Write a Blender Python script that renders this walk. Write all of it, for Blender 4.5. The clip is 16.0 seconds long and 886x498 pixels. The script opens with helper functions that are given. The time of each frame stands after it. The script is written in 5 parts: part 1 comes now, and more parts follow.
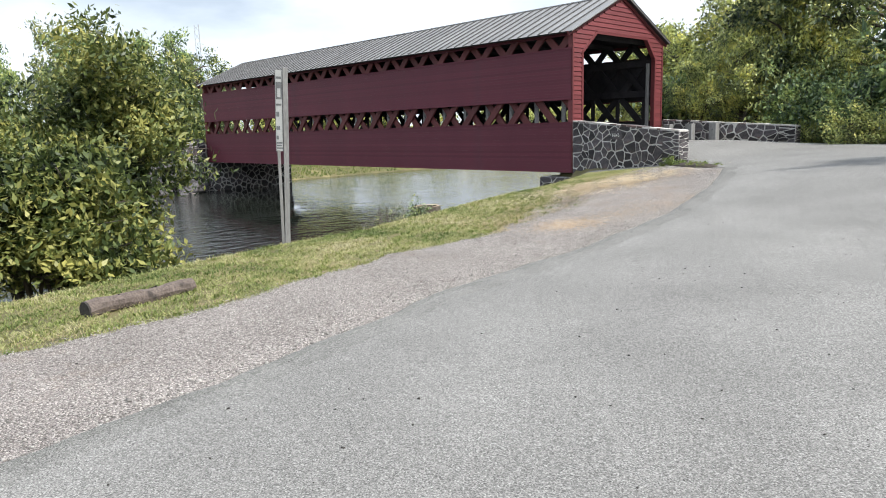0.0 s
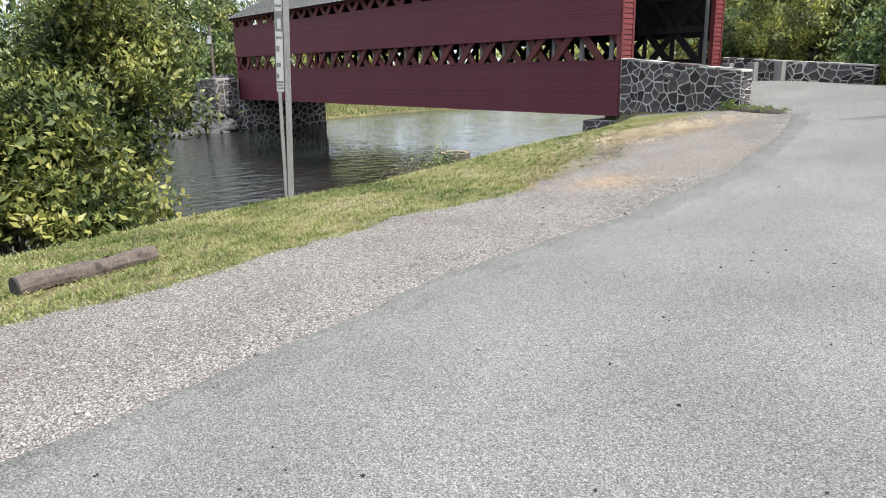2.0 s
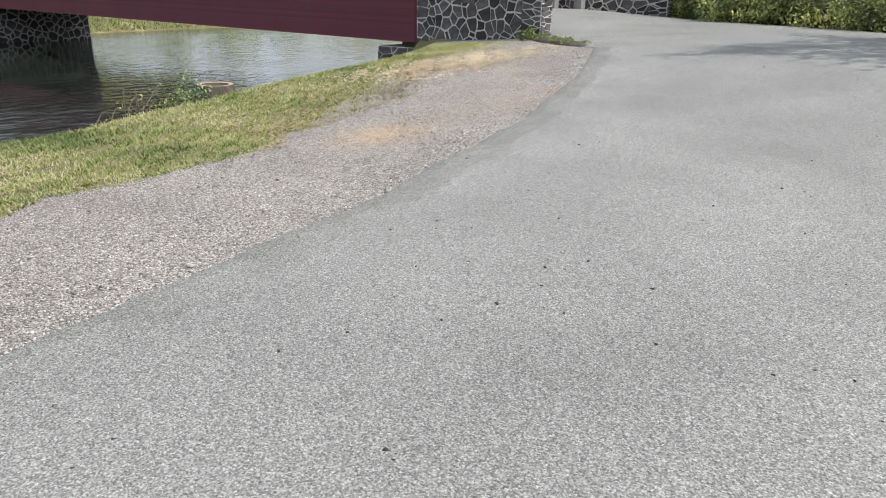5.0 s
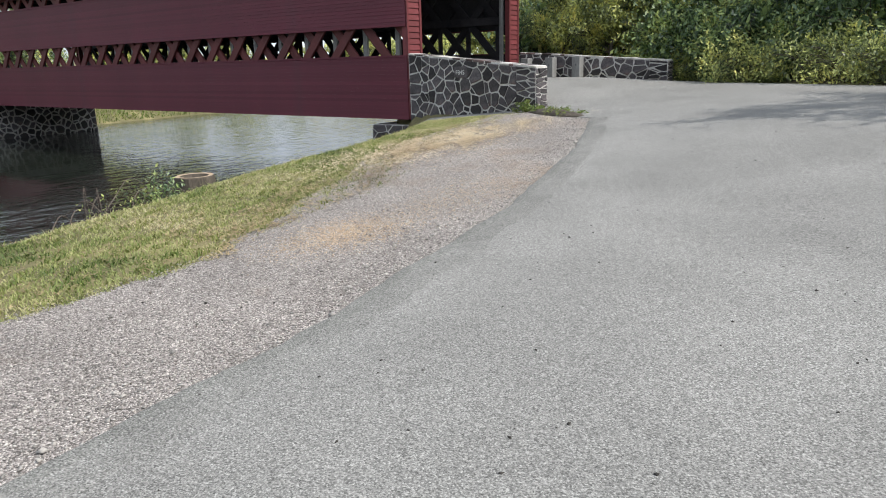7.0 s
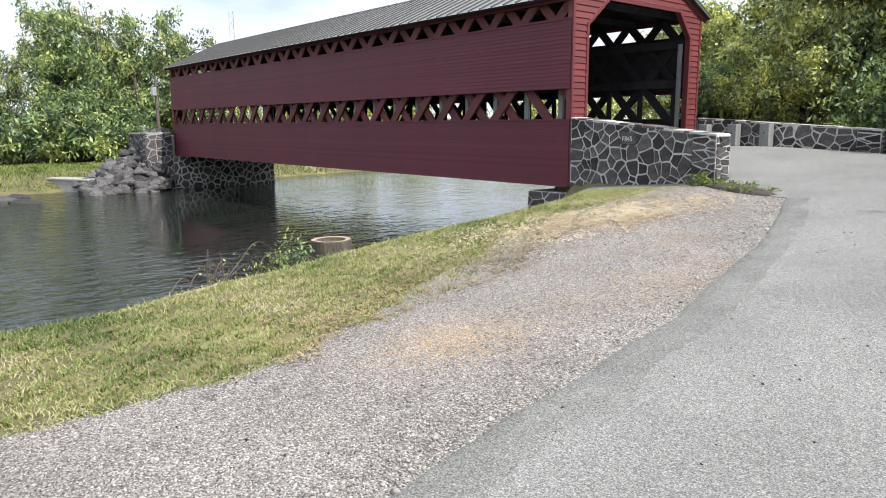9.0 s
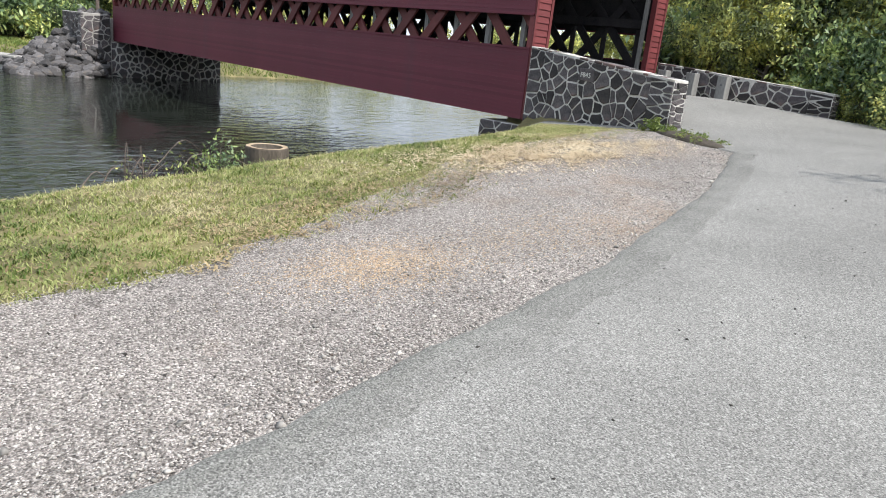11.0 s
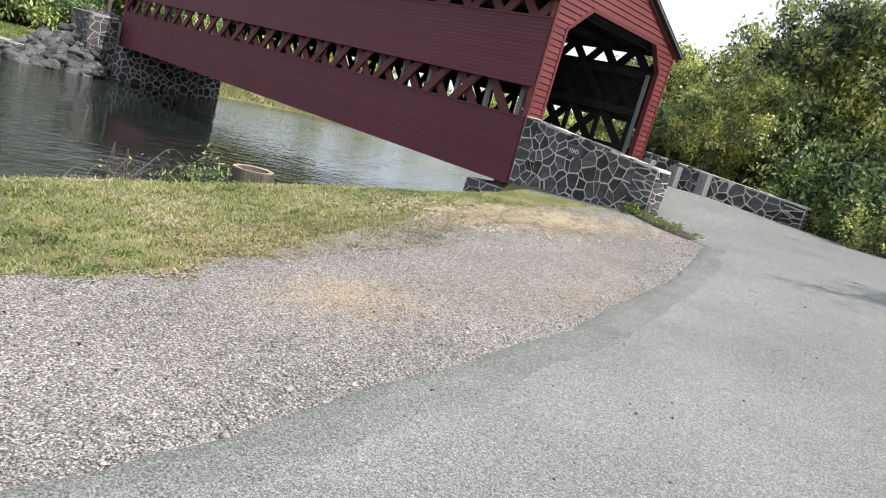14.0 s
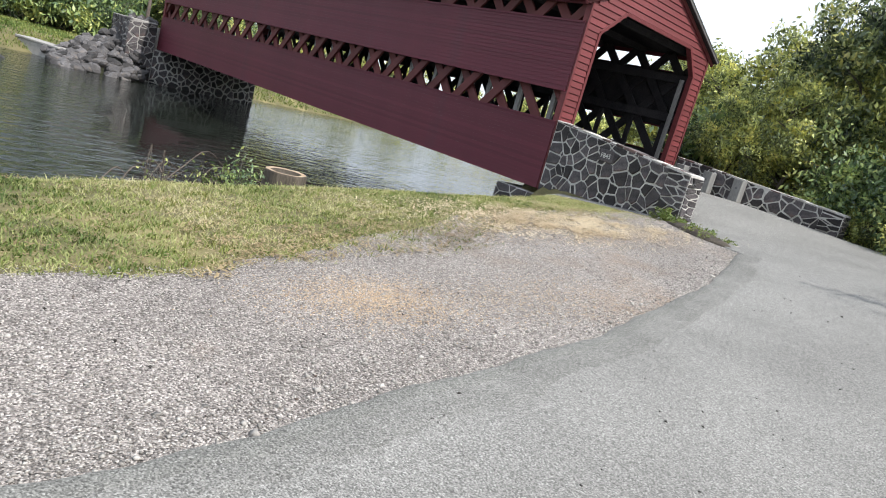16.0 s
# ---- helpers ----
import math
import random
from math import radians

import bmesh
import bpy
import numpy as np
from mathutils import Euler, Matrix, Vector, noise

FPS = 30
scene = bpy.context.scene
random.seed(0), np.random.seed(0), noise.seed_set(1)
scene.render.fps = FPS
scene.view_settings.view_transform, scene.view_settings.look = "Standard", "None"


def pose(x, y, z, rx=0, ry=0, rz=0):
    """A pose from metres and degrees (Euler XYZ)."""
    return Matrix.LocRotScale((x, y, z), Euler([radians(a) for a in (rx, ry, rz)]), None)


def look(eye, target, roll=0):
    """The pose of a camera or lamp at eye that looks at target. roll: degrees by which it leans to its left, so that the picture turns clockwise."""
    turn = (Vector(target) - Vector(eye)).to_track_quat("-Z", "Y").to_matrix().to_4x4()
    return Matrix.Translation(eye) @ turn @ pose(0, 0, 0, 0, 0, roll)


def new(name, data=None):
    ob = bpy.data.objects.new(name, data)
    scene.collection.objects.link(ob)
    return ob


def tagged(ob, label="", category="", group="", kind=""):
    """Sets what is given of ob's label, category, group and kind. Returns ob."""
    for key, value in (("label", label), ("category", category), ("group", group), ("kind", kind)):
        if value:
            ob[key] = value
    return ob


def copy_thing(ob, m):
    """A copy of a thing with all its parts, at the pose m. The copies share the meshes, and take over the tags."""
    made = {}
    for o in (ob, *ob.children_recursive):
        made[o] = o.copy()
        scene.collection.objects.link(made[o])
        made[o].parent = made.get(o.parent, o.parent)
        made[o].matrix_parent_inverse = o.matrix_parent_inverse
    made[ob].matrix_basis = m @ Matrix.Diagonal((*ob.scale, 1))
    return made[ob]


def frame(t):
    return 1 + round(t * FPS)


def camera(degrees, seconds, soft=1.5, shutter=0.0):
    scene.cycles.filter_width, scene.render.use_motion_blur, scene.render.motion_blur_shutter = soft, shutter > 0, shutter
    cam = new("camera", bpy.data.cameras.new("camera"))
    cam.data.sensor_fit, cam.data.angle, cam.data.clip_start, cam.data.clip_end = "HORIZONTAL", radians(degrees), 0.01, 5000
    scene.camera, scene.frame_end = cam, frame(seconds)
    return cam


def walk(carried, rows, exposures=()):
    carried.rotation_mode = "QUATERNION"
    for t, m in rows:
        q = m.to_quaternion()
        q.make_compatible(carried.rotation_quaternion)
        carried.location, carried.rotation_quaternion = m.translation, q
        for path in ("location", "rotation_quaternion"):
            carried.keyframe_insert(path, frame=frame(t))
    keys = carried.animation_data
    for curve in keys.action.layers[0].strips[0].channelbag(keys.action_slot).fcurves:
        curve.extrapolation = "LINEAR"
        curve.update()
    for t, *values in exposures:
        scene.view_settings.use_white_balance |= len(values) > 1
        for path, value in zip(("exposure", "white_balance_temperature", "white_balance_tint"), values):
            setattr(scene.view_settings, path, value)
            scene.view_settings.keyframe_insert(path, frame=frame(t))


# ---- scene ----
cam = camera(65.4, 16.0, soft=1.0)
PATH = [
    (0, (15.651, -21.801, 1.48), (14.223, -20.44, 1.152), -1.9),
    (0.5, (15.437, -21.5, 1.552), (13.95, -20.218, 1.172), -2.9),
    (1, (15.145, -21.211, 1.502), (13.684, -19.897, 1.132), -1.6),
    (1.5, (14.928, -20.801, 1.488), (13.429, -19.547, 1.063), -1.3),
    (2, (14.734, -20.413, 1.51), (13.248, -19.17, 1.014), -1.5),
    (2.5, (14.409, -20.096, 1.525), (12.938, -18.833, 1.035), -2.3),
    (3, (14.254, -19.651, 1.491), (12.821, -18.352, 0.983), -1.0),
    (3.5, (14.09, -19.318, 1.53), (12.651, -18.037, 0.991), -0.3),
    (4, (13.912, -18.873, 1.549), (12.591, -17.461, 1.04), -0.4),
    (4.5, (13.808, -18.41, 1.478), (12.656, -16.888, 0.881), -0.0),
    (4.6, (13.764, -18.322, 1.47), (12.668, -16.778, 0.825), 0.3),
    (4.7, (13.723, -18.238, 1.464), (12.661, -16.697, 0.759), 1.2),
    (6.8, (13.466, -16.963, 1.485), (12.364, -15.415, 0.861), 0.1),
    (7, (13.346, -16.812, 1.525), (12.209, -15.252, 1.004), -1.9),
    (7.5, (13.21, -16.352, 1.559), (12.03, -14.754, 1.327), -0.9),
    (8, (12.965, -15.959, 1.609), (11.701, -14.449, 1.262), -1.2),
    (8.5, (12.674, -15.684, 1.571), (11.332, -14.246, 1.212), 0.3),
    (9, (12.508, -15.387, 1.575), (11.011, -14.107, 1.229), -0.7),
    (9.5, (12.361, -15.161, 1.574), (10.82, -13.937, 1.219), 1.4),
    (10, (12.253, -15.058, 1.545), (10.86, -13.685, 1.128), 2.4),
    (10.2, (12.269, -15.019, 1.53), (10.895, -13.662, 1.01), 3.2),
    (12.3, (12.394, -15.076, 1.458), (11.024, -13.713, 0.944), 8.3),
    (12.5, (12.409, -15.088, 1.454), (10.994, -13.733, 1.054), 11.1),
    (13, (12.393, -15.098, 1.443), (10.99, -13.72, 1.079), 14.9),
    (13.5, (12.384, -15.095, 1.453), (11.001, -13.701, 1.072), 15.3),
    (14, (12.391, -15.087, 1.438), (11.052, -13.653, 1.05), 15.1),
    (14.5, (12.367, -15.082, 1.456), (11.026, -13.657, 1.04), 15.3),
    (15, (12.408, -15.079, 1.428), (11.043, -13.674, 1.024), 15.0),
    (15.5, (12.398, -15.086, 1.434), (11.039, -13.67, 1.052), 15.2),
    (16, (12.401, -15.094, 1.437), (11.003, -13.721, 1.038), 15.3),
]
BRIGHT = [(0, 0.50), (1, 0.58), (3, 0.50), (4.5, 0.44), (6.8, 0.25), (7.0, 0.28), (7.5, 0.60), (9.5, 0.60), (12.5, 0.47), (16, 0.49)]
walk(cam, [(t, look(eye, target, roll)) for t, eye, target, roll in PATH], BRIGHT)

# ---- daylight ----
SUN_WAY = Vector((0.64, 0.10, 0.76)).normalized()
world = bpy.data.worlds.new("day_sky")
scene.world = world
world.use_nodes = True
wn, wl = world.node_tree.nodes, world.node_tree.links
wn.clear()
sky = wn.new("ShaderNodeTexSky")
sky.sky_type, sky.sun_disc = "NISHITA", False
sky.sun_elevation = math.asin(SUN_WAY.z)
sky.sun_rotation = math.atan2(SUN_WAY.x, SUN_WAY.y)
sky.air_density, sky.dust_density = 1.0, 2.0
cloud_at = wn.new("ShaderNodeTexCoord")
cloud_map = wn.new("ShaderNodeMapping")
cloud_map.inputs["Scale"].default_value = (1.6, 1.6, 4.5)
cloud_map.inputs["Location"].default_value = (0.35, 0.1, 0.3)
cloud = wn.new("ShaderNodeTexNoise")
cloud.inputs["Scale"].default_value, cloud.inputs["Detail"].default_value = 1.6, 7
cloud_ramp = wn.new("ShaderNodeValToRGB")
cloud_ramp.color_ramp.elements[0].position, cloud_ramp.color_ramp.elements[1].position = 0.30, 0.50
cloud_ramp.color_ramp.elements[0].color = (0.45, 0.45, 0.45, 1)
cloud_mix = wn.new("ShaderNodeMix")
cloud_mix.data_type = "RGBA"
cloud_mix.inputs[7].default_value = (10.7, 11.8, 13.3, 1)
sky_out, sky_bg = wn.new("ShaderNodeOutputWorld"), wn.new("ShaderNodeBackground")
sky_bg.inputs["Strength"].default_value = 0.076
wl.new(cloud_at.outputs["Generated"], cloud_map.inputs["Vector"])
wl.new(cloud_map.outputs[0], cloud.inputs["Vector"])
# the cover thins out towards the west
cloud_way, cloud_thin, cloud_sum = wn.new("ShaderNodeVectorMath"), wn.new("ShaderNodeMapRange"), wn.new("ShaderNodeMath")
cloud_way.operation = "DOT_PRODUCT"
cloud_way.inputs[1].default_value = (-0.96, 0.10, 0.26)
cloud_thin.inputs[1].default_value, cloud_thin.inputs[2].default_value = 0.80, 0.98
cloud_thin.inputs[3].default_value, cloud_thin.inputs[4].default_value = 0.0, -0.09
wl.new(cloud_at.outputs["Generated"], cloud_way.inputs[0])
wl.new(cloud_way.outputs["Value"], cloud_thin.inputs[0])
wl.new(cloud.outputs[0], cloud_sum.inputs[0])
wl.new(cloud_thin.outputs[0], cloud_sum.inputs[1])
wl.new(cloud_sum.outputs[0], cloud_ramp.inputs[0])
wl.new(cloud_ramp.outputs[0], cloud_mix.inputs[0])
wl.new(sky.outputs[0], cloud_mix.inputs[6])
wl.new(cloud_mix.outputs[2], sky_bg.inputs["Color"])
wl.new(sky_bg.outputs[0], sky_out.inputs[0])
sun_data = bpy.data.lights.new("sun", "SUN")
sun_data.energy, sun_data.angle, sun_data.color = 4.35, radians(0.6), (1.0, 0.955, 0.89)
sun = new("sun", sun_data)
sun.matrix_world = look(SUN_WAY * 60, (0, 0, 0))


# ---- materials ----
def shade(name, low, high, scale=6.0, fine=60.0, rough=0.8, bump=0.3, depth=0.01, metal=0.0, island=0.0, each=0.0,
          stain=None, stain_scale=0.5, stain_at=0.55, stretch=(1, 1, 1), soft_light=0.0, spec=0.5):
    """A weathered surface: two scales of noise between two colours, stains, relief and tone by piece."""
    m = bpy.data.materials.new(name)
    m.use_nodes = True
    n, l = m.node_tree.nodes, m.node_tree.links
    b = n["Principled BSDF"]
    at = n.new("ShaderNodeTexCoord")
    mp = n.new("ShaderNodeMapping")
    mp.inputs["Scale"].default_value = stretch
    l.new(at.outputs["Object"], mp.inputs["Vector"])
    big, small = n.new("ShaderNodeTexNoise"), n.new("ShaderNodeTexNoise")
    big.inputs["Scale"].default_value, big.inputs["Detail"].default_value = scale, 5
    small.inputs["Scale"].default_value, small.inputs["Detail"].default_value = fine, 3
    for t in (big, small):
        l.new(mp.outputs[0], t.inputs["Vector"])
    mean = n.new("ShaderNodeMath")
    mean.operation = "MULTIPLY_ADD"
    l.new(small.outputs[0], mean.inputs[0])
    mean.inputs[1].default_value = 0.5
    half = n.new("ShaderNodeMath")
    half.operation = "MULTIPLY"
    l.new(big.outputs[0], half.inputs[0])
    half.inputs[1].default_value = 0.5
    l.new(half.outputs[0], mean.inputs[2])
    ramp = n.new("ShaderNodeValToRGB")
    ramp.color_ramp.elements[0].position, ramp.color_ramp.elements[1].position = 0.33, 0.67
    ramp.color_ramp.elements[0].color, ramp.color_ramp.elements[1].color = (*low, 1), (*high, 1)
    l.new(mean.outputs[0], ramp.inputs[0])
    colour = ramp.outputs[0]
    if stain:
        blot = n.new("ShaderNodeTexNoise")
        blot.inputs["Scale"].default_value, blot.inputs["Detail"].default_value = stain_scale, 6
        l.new(at.outputs["Object"], blot.inputs["Vector"])
        edge = n.new("ShaderNodeValToRGB")
        edge.color_ramp.elements[0].position, edge.color_ramp.elements[1].position = stain_at, stain_at + 0.12
        l.new(blot.outputs[0], edge.inputs[0])
        mix = n.new("ShaderNodeMix")
        mix.data_type = "RGBA"
        l.new(edge.outputs[0], mix.inputs[0])
        l.new(colour, mix.inputs[6])
        mix.inputs[7].default_value = (*stain, 1)
        colour = mix.outputs[2]
    if island or each:
        pick = n.new("ShaderNodeNewGeometry") if island else n.new("ShaderNodeObjectInfo")
        rng = n.new("ShaderNodeMapRange")
        amount = island or each
        rng.inputs[3].default_value, rng.inputs[4].default_value = 1 - amount, 1 + amount
        l.new(pick.outputs["Random Per Island" if island else "Random"], rng.inputs[0])
        tone = n.new("ShaderNodeHueSaturation")
        l.new(colour, tone.inputs["Color"])
        l.new(rng.outputs[0], tone.inputs["Value"])
        colour = tone.outputs[0]
    l.new(colour, b.inputs["Base Color"])
    b.inputs["Roughness"].default_value, b.inputs["Metallic"].default_value = rough, metal
    b.inputs["Specular IOR Level"].default_value = spec
    if bump:
        bm_ = n.new("ShaderNodeBump")
        bm_.inputs["Strength"].default_value, bm_.inputs["Distance"].default_value = bump, depth
        l.new(mean.outputs[0], bm_.inputs["Height"])
        l.new(bm_.outputs[0], b.inputs["Normal"])
    if soft_light:
        out = n["Material Output"]
        tl, mx = n.new("ShaderNodeBsdfTranslucent"), n.new("ShaderNodeMixShader")
        l.new(colour, tl.inputs["Color"])
        mx.inputs[0].default_value = soft_light
        l.new(b.outputs[0], mx.inputs[1])
        l.new(tl.outputs[0], mx.inputs[2])
        l.new(mx.outputs[0], out.inputs["Surface"])
    return m


def aggregate(name, tones, cell, blotch, blotch_scale, dirt=None, dirt_at=0.6, depth=0.006, rough=0.9, grit=0.35, drift=0.0):
    """Loose or bound stones: a tone by grain, grit between, broad wear and dirt."""
    m = bpy.data.materials.new(name)
    m.use_nodes = True
    n, l = m.node_tree.nodes, m.node_tree.links
    b = n["Principled BSDF"]
    at = n.new("ShaderNodeTexCoord")
    warp = n.new("ShaderNodeTexNoise")
    warp.inputs["Scale"].default_value = cell * 0.7
    push = n.new("ShaderNodeVectorMath")
    push.operation = "MULTIPLY_ADD"
    push.inputs[1].default_value = (0.6 / cell,) * 3
    l.new(at.outputs["Object"], warp.inputs["Vector"])
    l.new(warp.outputs["Color"], push.inputs[0])
    l.new(at.outputs["Object"], push.inputs[2])
    grains = n.new("ShaderNodeTexVoronoi")
    grains.inputs["Scale"].default_value = cell
    l.new(push.outputs[0], grains.inputs["Vector"])
    sep = n.new("ShaderNodeSeparateColor")
    l.new(grains.outputs["Color"], sep.inputs[0])
    ramp = n.new("ShaderNodeValToRGB")
    els = ramp.color_ramp.elements
    for i, tone in enumerate(tones):
        p = i / (len(tones) - 1)
        e = els[0] if i == 0 else els[-1] if i == len(tones) - 1 else els.new(p)
        e.position, e.color = p, (*tone, 1)
    l.new(sep.outputs[0], ramp.inputs[0])
    fine, wide = n.new("ShaderNodeTexNoise"), n.new("ShaderNodeTexNoise")
    fine.inputs["Scale"].default_value, fine.inputs["Detail"].default_value = cell * 0.9, 3
    wide.inputs["Scale"].default_value, wide.inputs["Detail"].default_value = blotch_scale, 5
    for t in (fine, wide):
        l.new(at.outputs["Object"], t.inputs["Vector"])
    tone_f, tone_w = n.new("ShaderNodeMapRange"), n.new("ShaderNodeMapRange")
    for t, src, amount in ((tone_f, fine, grit), (tone_w, wide, blotch)):
        t.inputs[1].default_value, t.inputs[2].default_value = 0.3, 0.7
        t.inputs[3].default_value, t.inputs[4].default_value = 1 - amount, 1 + amount
        l.new(src.outputs[0], t.inputs[0])
    mul = n.new("ShaderNodeMath")
    mul.operation = "MULTIPLY"
    l.new(tone_f.outputs[0], mul.inputs[0])
    l.new(tone_w.outputs[0], mul.inputs[1])
    colour = ramp.outputs[0]
    if dirt:
        blot, edge, mix = n.new("ShaderNodeTexNoise"), n.new("ShaderNodeValToRGB"), n.new("ShaderNodeMix")
        blot.inputs["Scale"].default_value, blot.inputs["Detail"].default_value = 0.42, 8
        blot.inputs["Roughness"].default_value = 0.7
        l.new(at.outputs["Object"], blot.inputs["Vector"])
        edge.color_ramp.elements[0].position, edge.color_ramp.elements[1].position = dirt_at, dirt_at + 0.16
        edge.color_ramp.elements[1].color = (0.6, 0.6, 0.6, 1)
        # the shoulder grows dirtier towards the river crossing
        axis, creep, total = n.new("ShaderNodeSeparateXYZ"), n.new("ShaderNodeMapRange"), n.new("ShaderNodeMath")
        l.new(at.outputs["Object"], axis.inputs[0])
        l.new(axis.outputs[1], creep.inputs[0])
        creep.inputs[1].default_value, creep.inputs[2].default_value = -15.5, -9.0
        creep.inputs[3].default_value, creep.inputs[4].default_value = 0.0, drift
        l.new(blot.outputs[0], total.inputs[0])
        l.new(creep.outputs[0], total.inputs[1])
        l.new(total.outputs[0], edge.inputs[0])
        mix.data_type = "RGBA"
        l.new(edge.outputs[0], mix.inputs[0])
        l.new(colour, mix.inputs[6])
        mix.inputs[7].default_value = (*dirt, 1)
        colour = mix.outputs[2]
    hsv = n.new("ShaderNodeHueSaturation")
    l.new(colour, hsv.inputs["Color"])
    l.new(mul.outputs[0], hsv.inputs["Value"])
    l.new(hsv.outputs[0], b.inputs["Base Color"])
    b.inputs["Roughness"].default_value, b.inputs["Specular IOR Level"].default_value = rough, 0.25
    inv = n.new("ShaderNodeMath")
    inv.operation = "SUBTRACT"
    inv.inputs[0].default_value = 1.0
    l.new(grains.outputs["Distance"], inv.inputs[1])
    bp = n.new("ShaderNodeBump")
    bp.inputs["Strength"].default_value, bp.inputs["Distance"].default_value = 0.9, depth
    l.new(inv.outputs[0], bp.inputs["Height"])
    l.new(bp.outputs[0], b.inputs["Normal"])
    return m


def leaf_paint(name, tones, spec=0.3):
    """Leaves: a tone by leaf and by clump, a little light through the blade."""
    m = bpy.data.materials.new(name)
    m.use_nodes = True
    n, l = m.node_tree.nodes, m.node_tree.links
    b = n["Principled BSDF"]
    geo, at, nz = n.new("ShaderNodeNewGeometry"), n.new("ShaderNodeTexCoord"), n.new("ShaderNodeTexNoise")
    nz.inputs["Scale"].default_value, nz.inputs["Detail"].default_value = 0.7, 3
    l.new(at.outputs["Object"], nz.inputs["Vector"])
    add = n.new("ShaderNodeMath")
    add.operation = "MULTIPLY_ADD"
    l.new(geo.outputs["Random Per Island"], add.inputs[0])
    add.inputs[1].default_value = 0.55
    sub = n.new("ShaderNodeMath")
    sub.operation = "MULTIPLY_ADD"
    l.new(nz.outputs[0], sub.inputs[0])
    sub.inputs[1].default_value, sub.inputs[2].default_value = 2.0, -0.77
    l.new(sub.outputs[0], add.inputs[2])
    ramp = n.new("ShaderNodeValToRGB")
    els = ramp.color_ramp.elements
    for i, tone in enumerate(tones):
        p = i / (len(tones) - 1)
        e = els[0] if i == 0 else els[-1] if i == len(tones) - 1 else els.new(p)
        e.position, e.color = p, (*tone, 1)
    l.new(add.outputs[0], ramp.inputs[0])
    l.new(ramp.outputs[0], b.inputs["Base Color"])
    b.inputs["Roughness"].default_value, b.inputs["Specular IOR Level"].default_value = 0.5, spec
    tl, mx = n.new("ShaderNodeBsdfTranslucent"), n.new("ShaderNodeMixShader")
    l.new(ramp.outputs[0], tl.inputs["Color"])
    mx.inputs[0].default_value = 0.28
    l.new(b.outputs[0], mx.inputs[1])
    l.new(tl.outputs[0], mx.inputs[2])
    l.new(mx.outputs[0], n["Material Output"].inputs["Surface"])
    return m


ASPHALT = aggregate("worn_asphalt", [(0.105, 0.104, 0.101), (0.158, 0.156, 0.152), (0.189, 0.187, 0.181), (0.231, 0.229, 0.221), (0.301, 0.298, 0.288)], 120, 0.13, 0.6, depth=0.003, grit=0.5)
ASPHALT_EDGE = aggregate("darker_asphalt_margin", [(0.0843, 0.0843, 0.0808), (0.127, 0.127, 0.123), (0.156, 0.156, 0.148), (0.19, 0.19, 0.18), (0.25, 0.25, 0.239)], 120, 0.16, 1.8, depth=0.003, grit=0.5)
ASPHALT_MID = aggregate("half_worn_asphalt", [(0.0919, 0.091, 0.0881), (0.139, 0.138, 0.134), (0.171, 0.169, 0.161), (0.207, 0.205, 0.197), (0.272, 0.27, 0.261)], 120, 0.16, 1.8, depth=0.003, grit=0.5)
GRAVEL = aggregate("crushed_gravel", [(0.081, 0.073, 0.069), (0.186, 0.168, 0.158), (0.263, 0.239, 0.225), (0.347, 0.316, 0.300), (0.565, 0.522, 0.493)], 92, 0.14, 0.9, (0.282, 0.211, 0.159), 0.60, depth=0.015, grit=0.55, drift=0.09)
ROOF_RIB = shade("shade_dark_seam_metal", (0.0504, 0.0504, 0.0518), (0.0936, 0.0936, 0.095), 2, 20, 0.55, 0.05, 0.002, metal=0.3)
SAND_CHIP = shade("tan_sandstone_chips", (0.376, 0.268, 0.176), (0.586, 0.443, 0.299), 8, 60, 0.9, 0.3, 0.004, island=0.3)
STRAW_BIT = leaf_paint("dry_straw", [(0.50, 0.40, 0.27), (0.65, 0.55, 0.395), (0.77, 0.685, 0.53)])
PEBBLE = shade("limestone_chips", (0.217, 0.205, 0.193), (0.405, 0.386, 0.364), 8, 60, 0.9, 0.3, 0.004, island=0.5)
SOIL = shade("thin_turf", (0.062, 0.062, 0.024), (0.185, 0.160, 0.075), 1.3, 36, 0.95, 0.8, 0.03, stain=(0.218, 0.189, 0.0871), stain_scale=0.5, stain_at=0.56)
# One barn red in two tones: purplish shade on the sides, sunlight on the portals.
RED_SHADED = shade("barn_red_shaded_tone", (0.088, 0.0155, 0.0285), (0.126, 0.0235, 0.039), 1.5, 30, 0.6, 0.4, 0.006, each=0.14, stretch=(0.35, 1, 4), stain=(0.095, 0.0225, 0.036), stain_scale=0.5, stain_at=0.58, spec=0.35)
RED_SUNLIT = shade("barn_red_sunlit_tone", (0.111, 0.02, 0.0244), (0.163, 0.0333, 0.037), 2.0, 30, 0.6, 0.3, 0.004, each=0.16, stretch=(1, 0.35, 4))
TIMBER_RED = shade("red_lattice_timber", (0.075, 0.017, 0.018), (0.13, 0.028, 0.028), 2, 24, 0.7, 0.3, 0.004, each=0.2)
# Old timber, its colour lowered further to hold the bridge interior's shade.
TIMBER = shade("old_timber_shade_dark", (0.018, 0.018, 0.022), (0.050, 0.046, 0.049), 2, 26, 0.9, 0.5, 0.006, each=0.2, spec=0.15)
GREY_WOOD = shade("weathered_grey_wood", (0.128, 0.128, 0.128), (0.255, 0.255, 0.251), 3, 40, 0.85, 0.4, 0.004, stretch=(1, 1, 0.2))
ROOF = shade("standing_seam_metal", (0.19, 0.19, 0.193), (0.30, 0.30, 0.30), 0.8, 20, 0.5, 0.08, 0.002, metal=0.3, each=0.14)
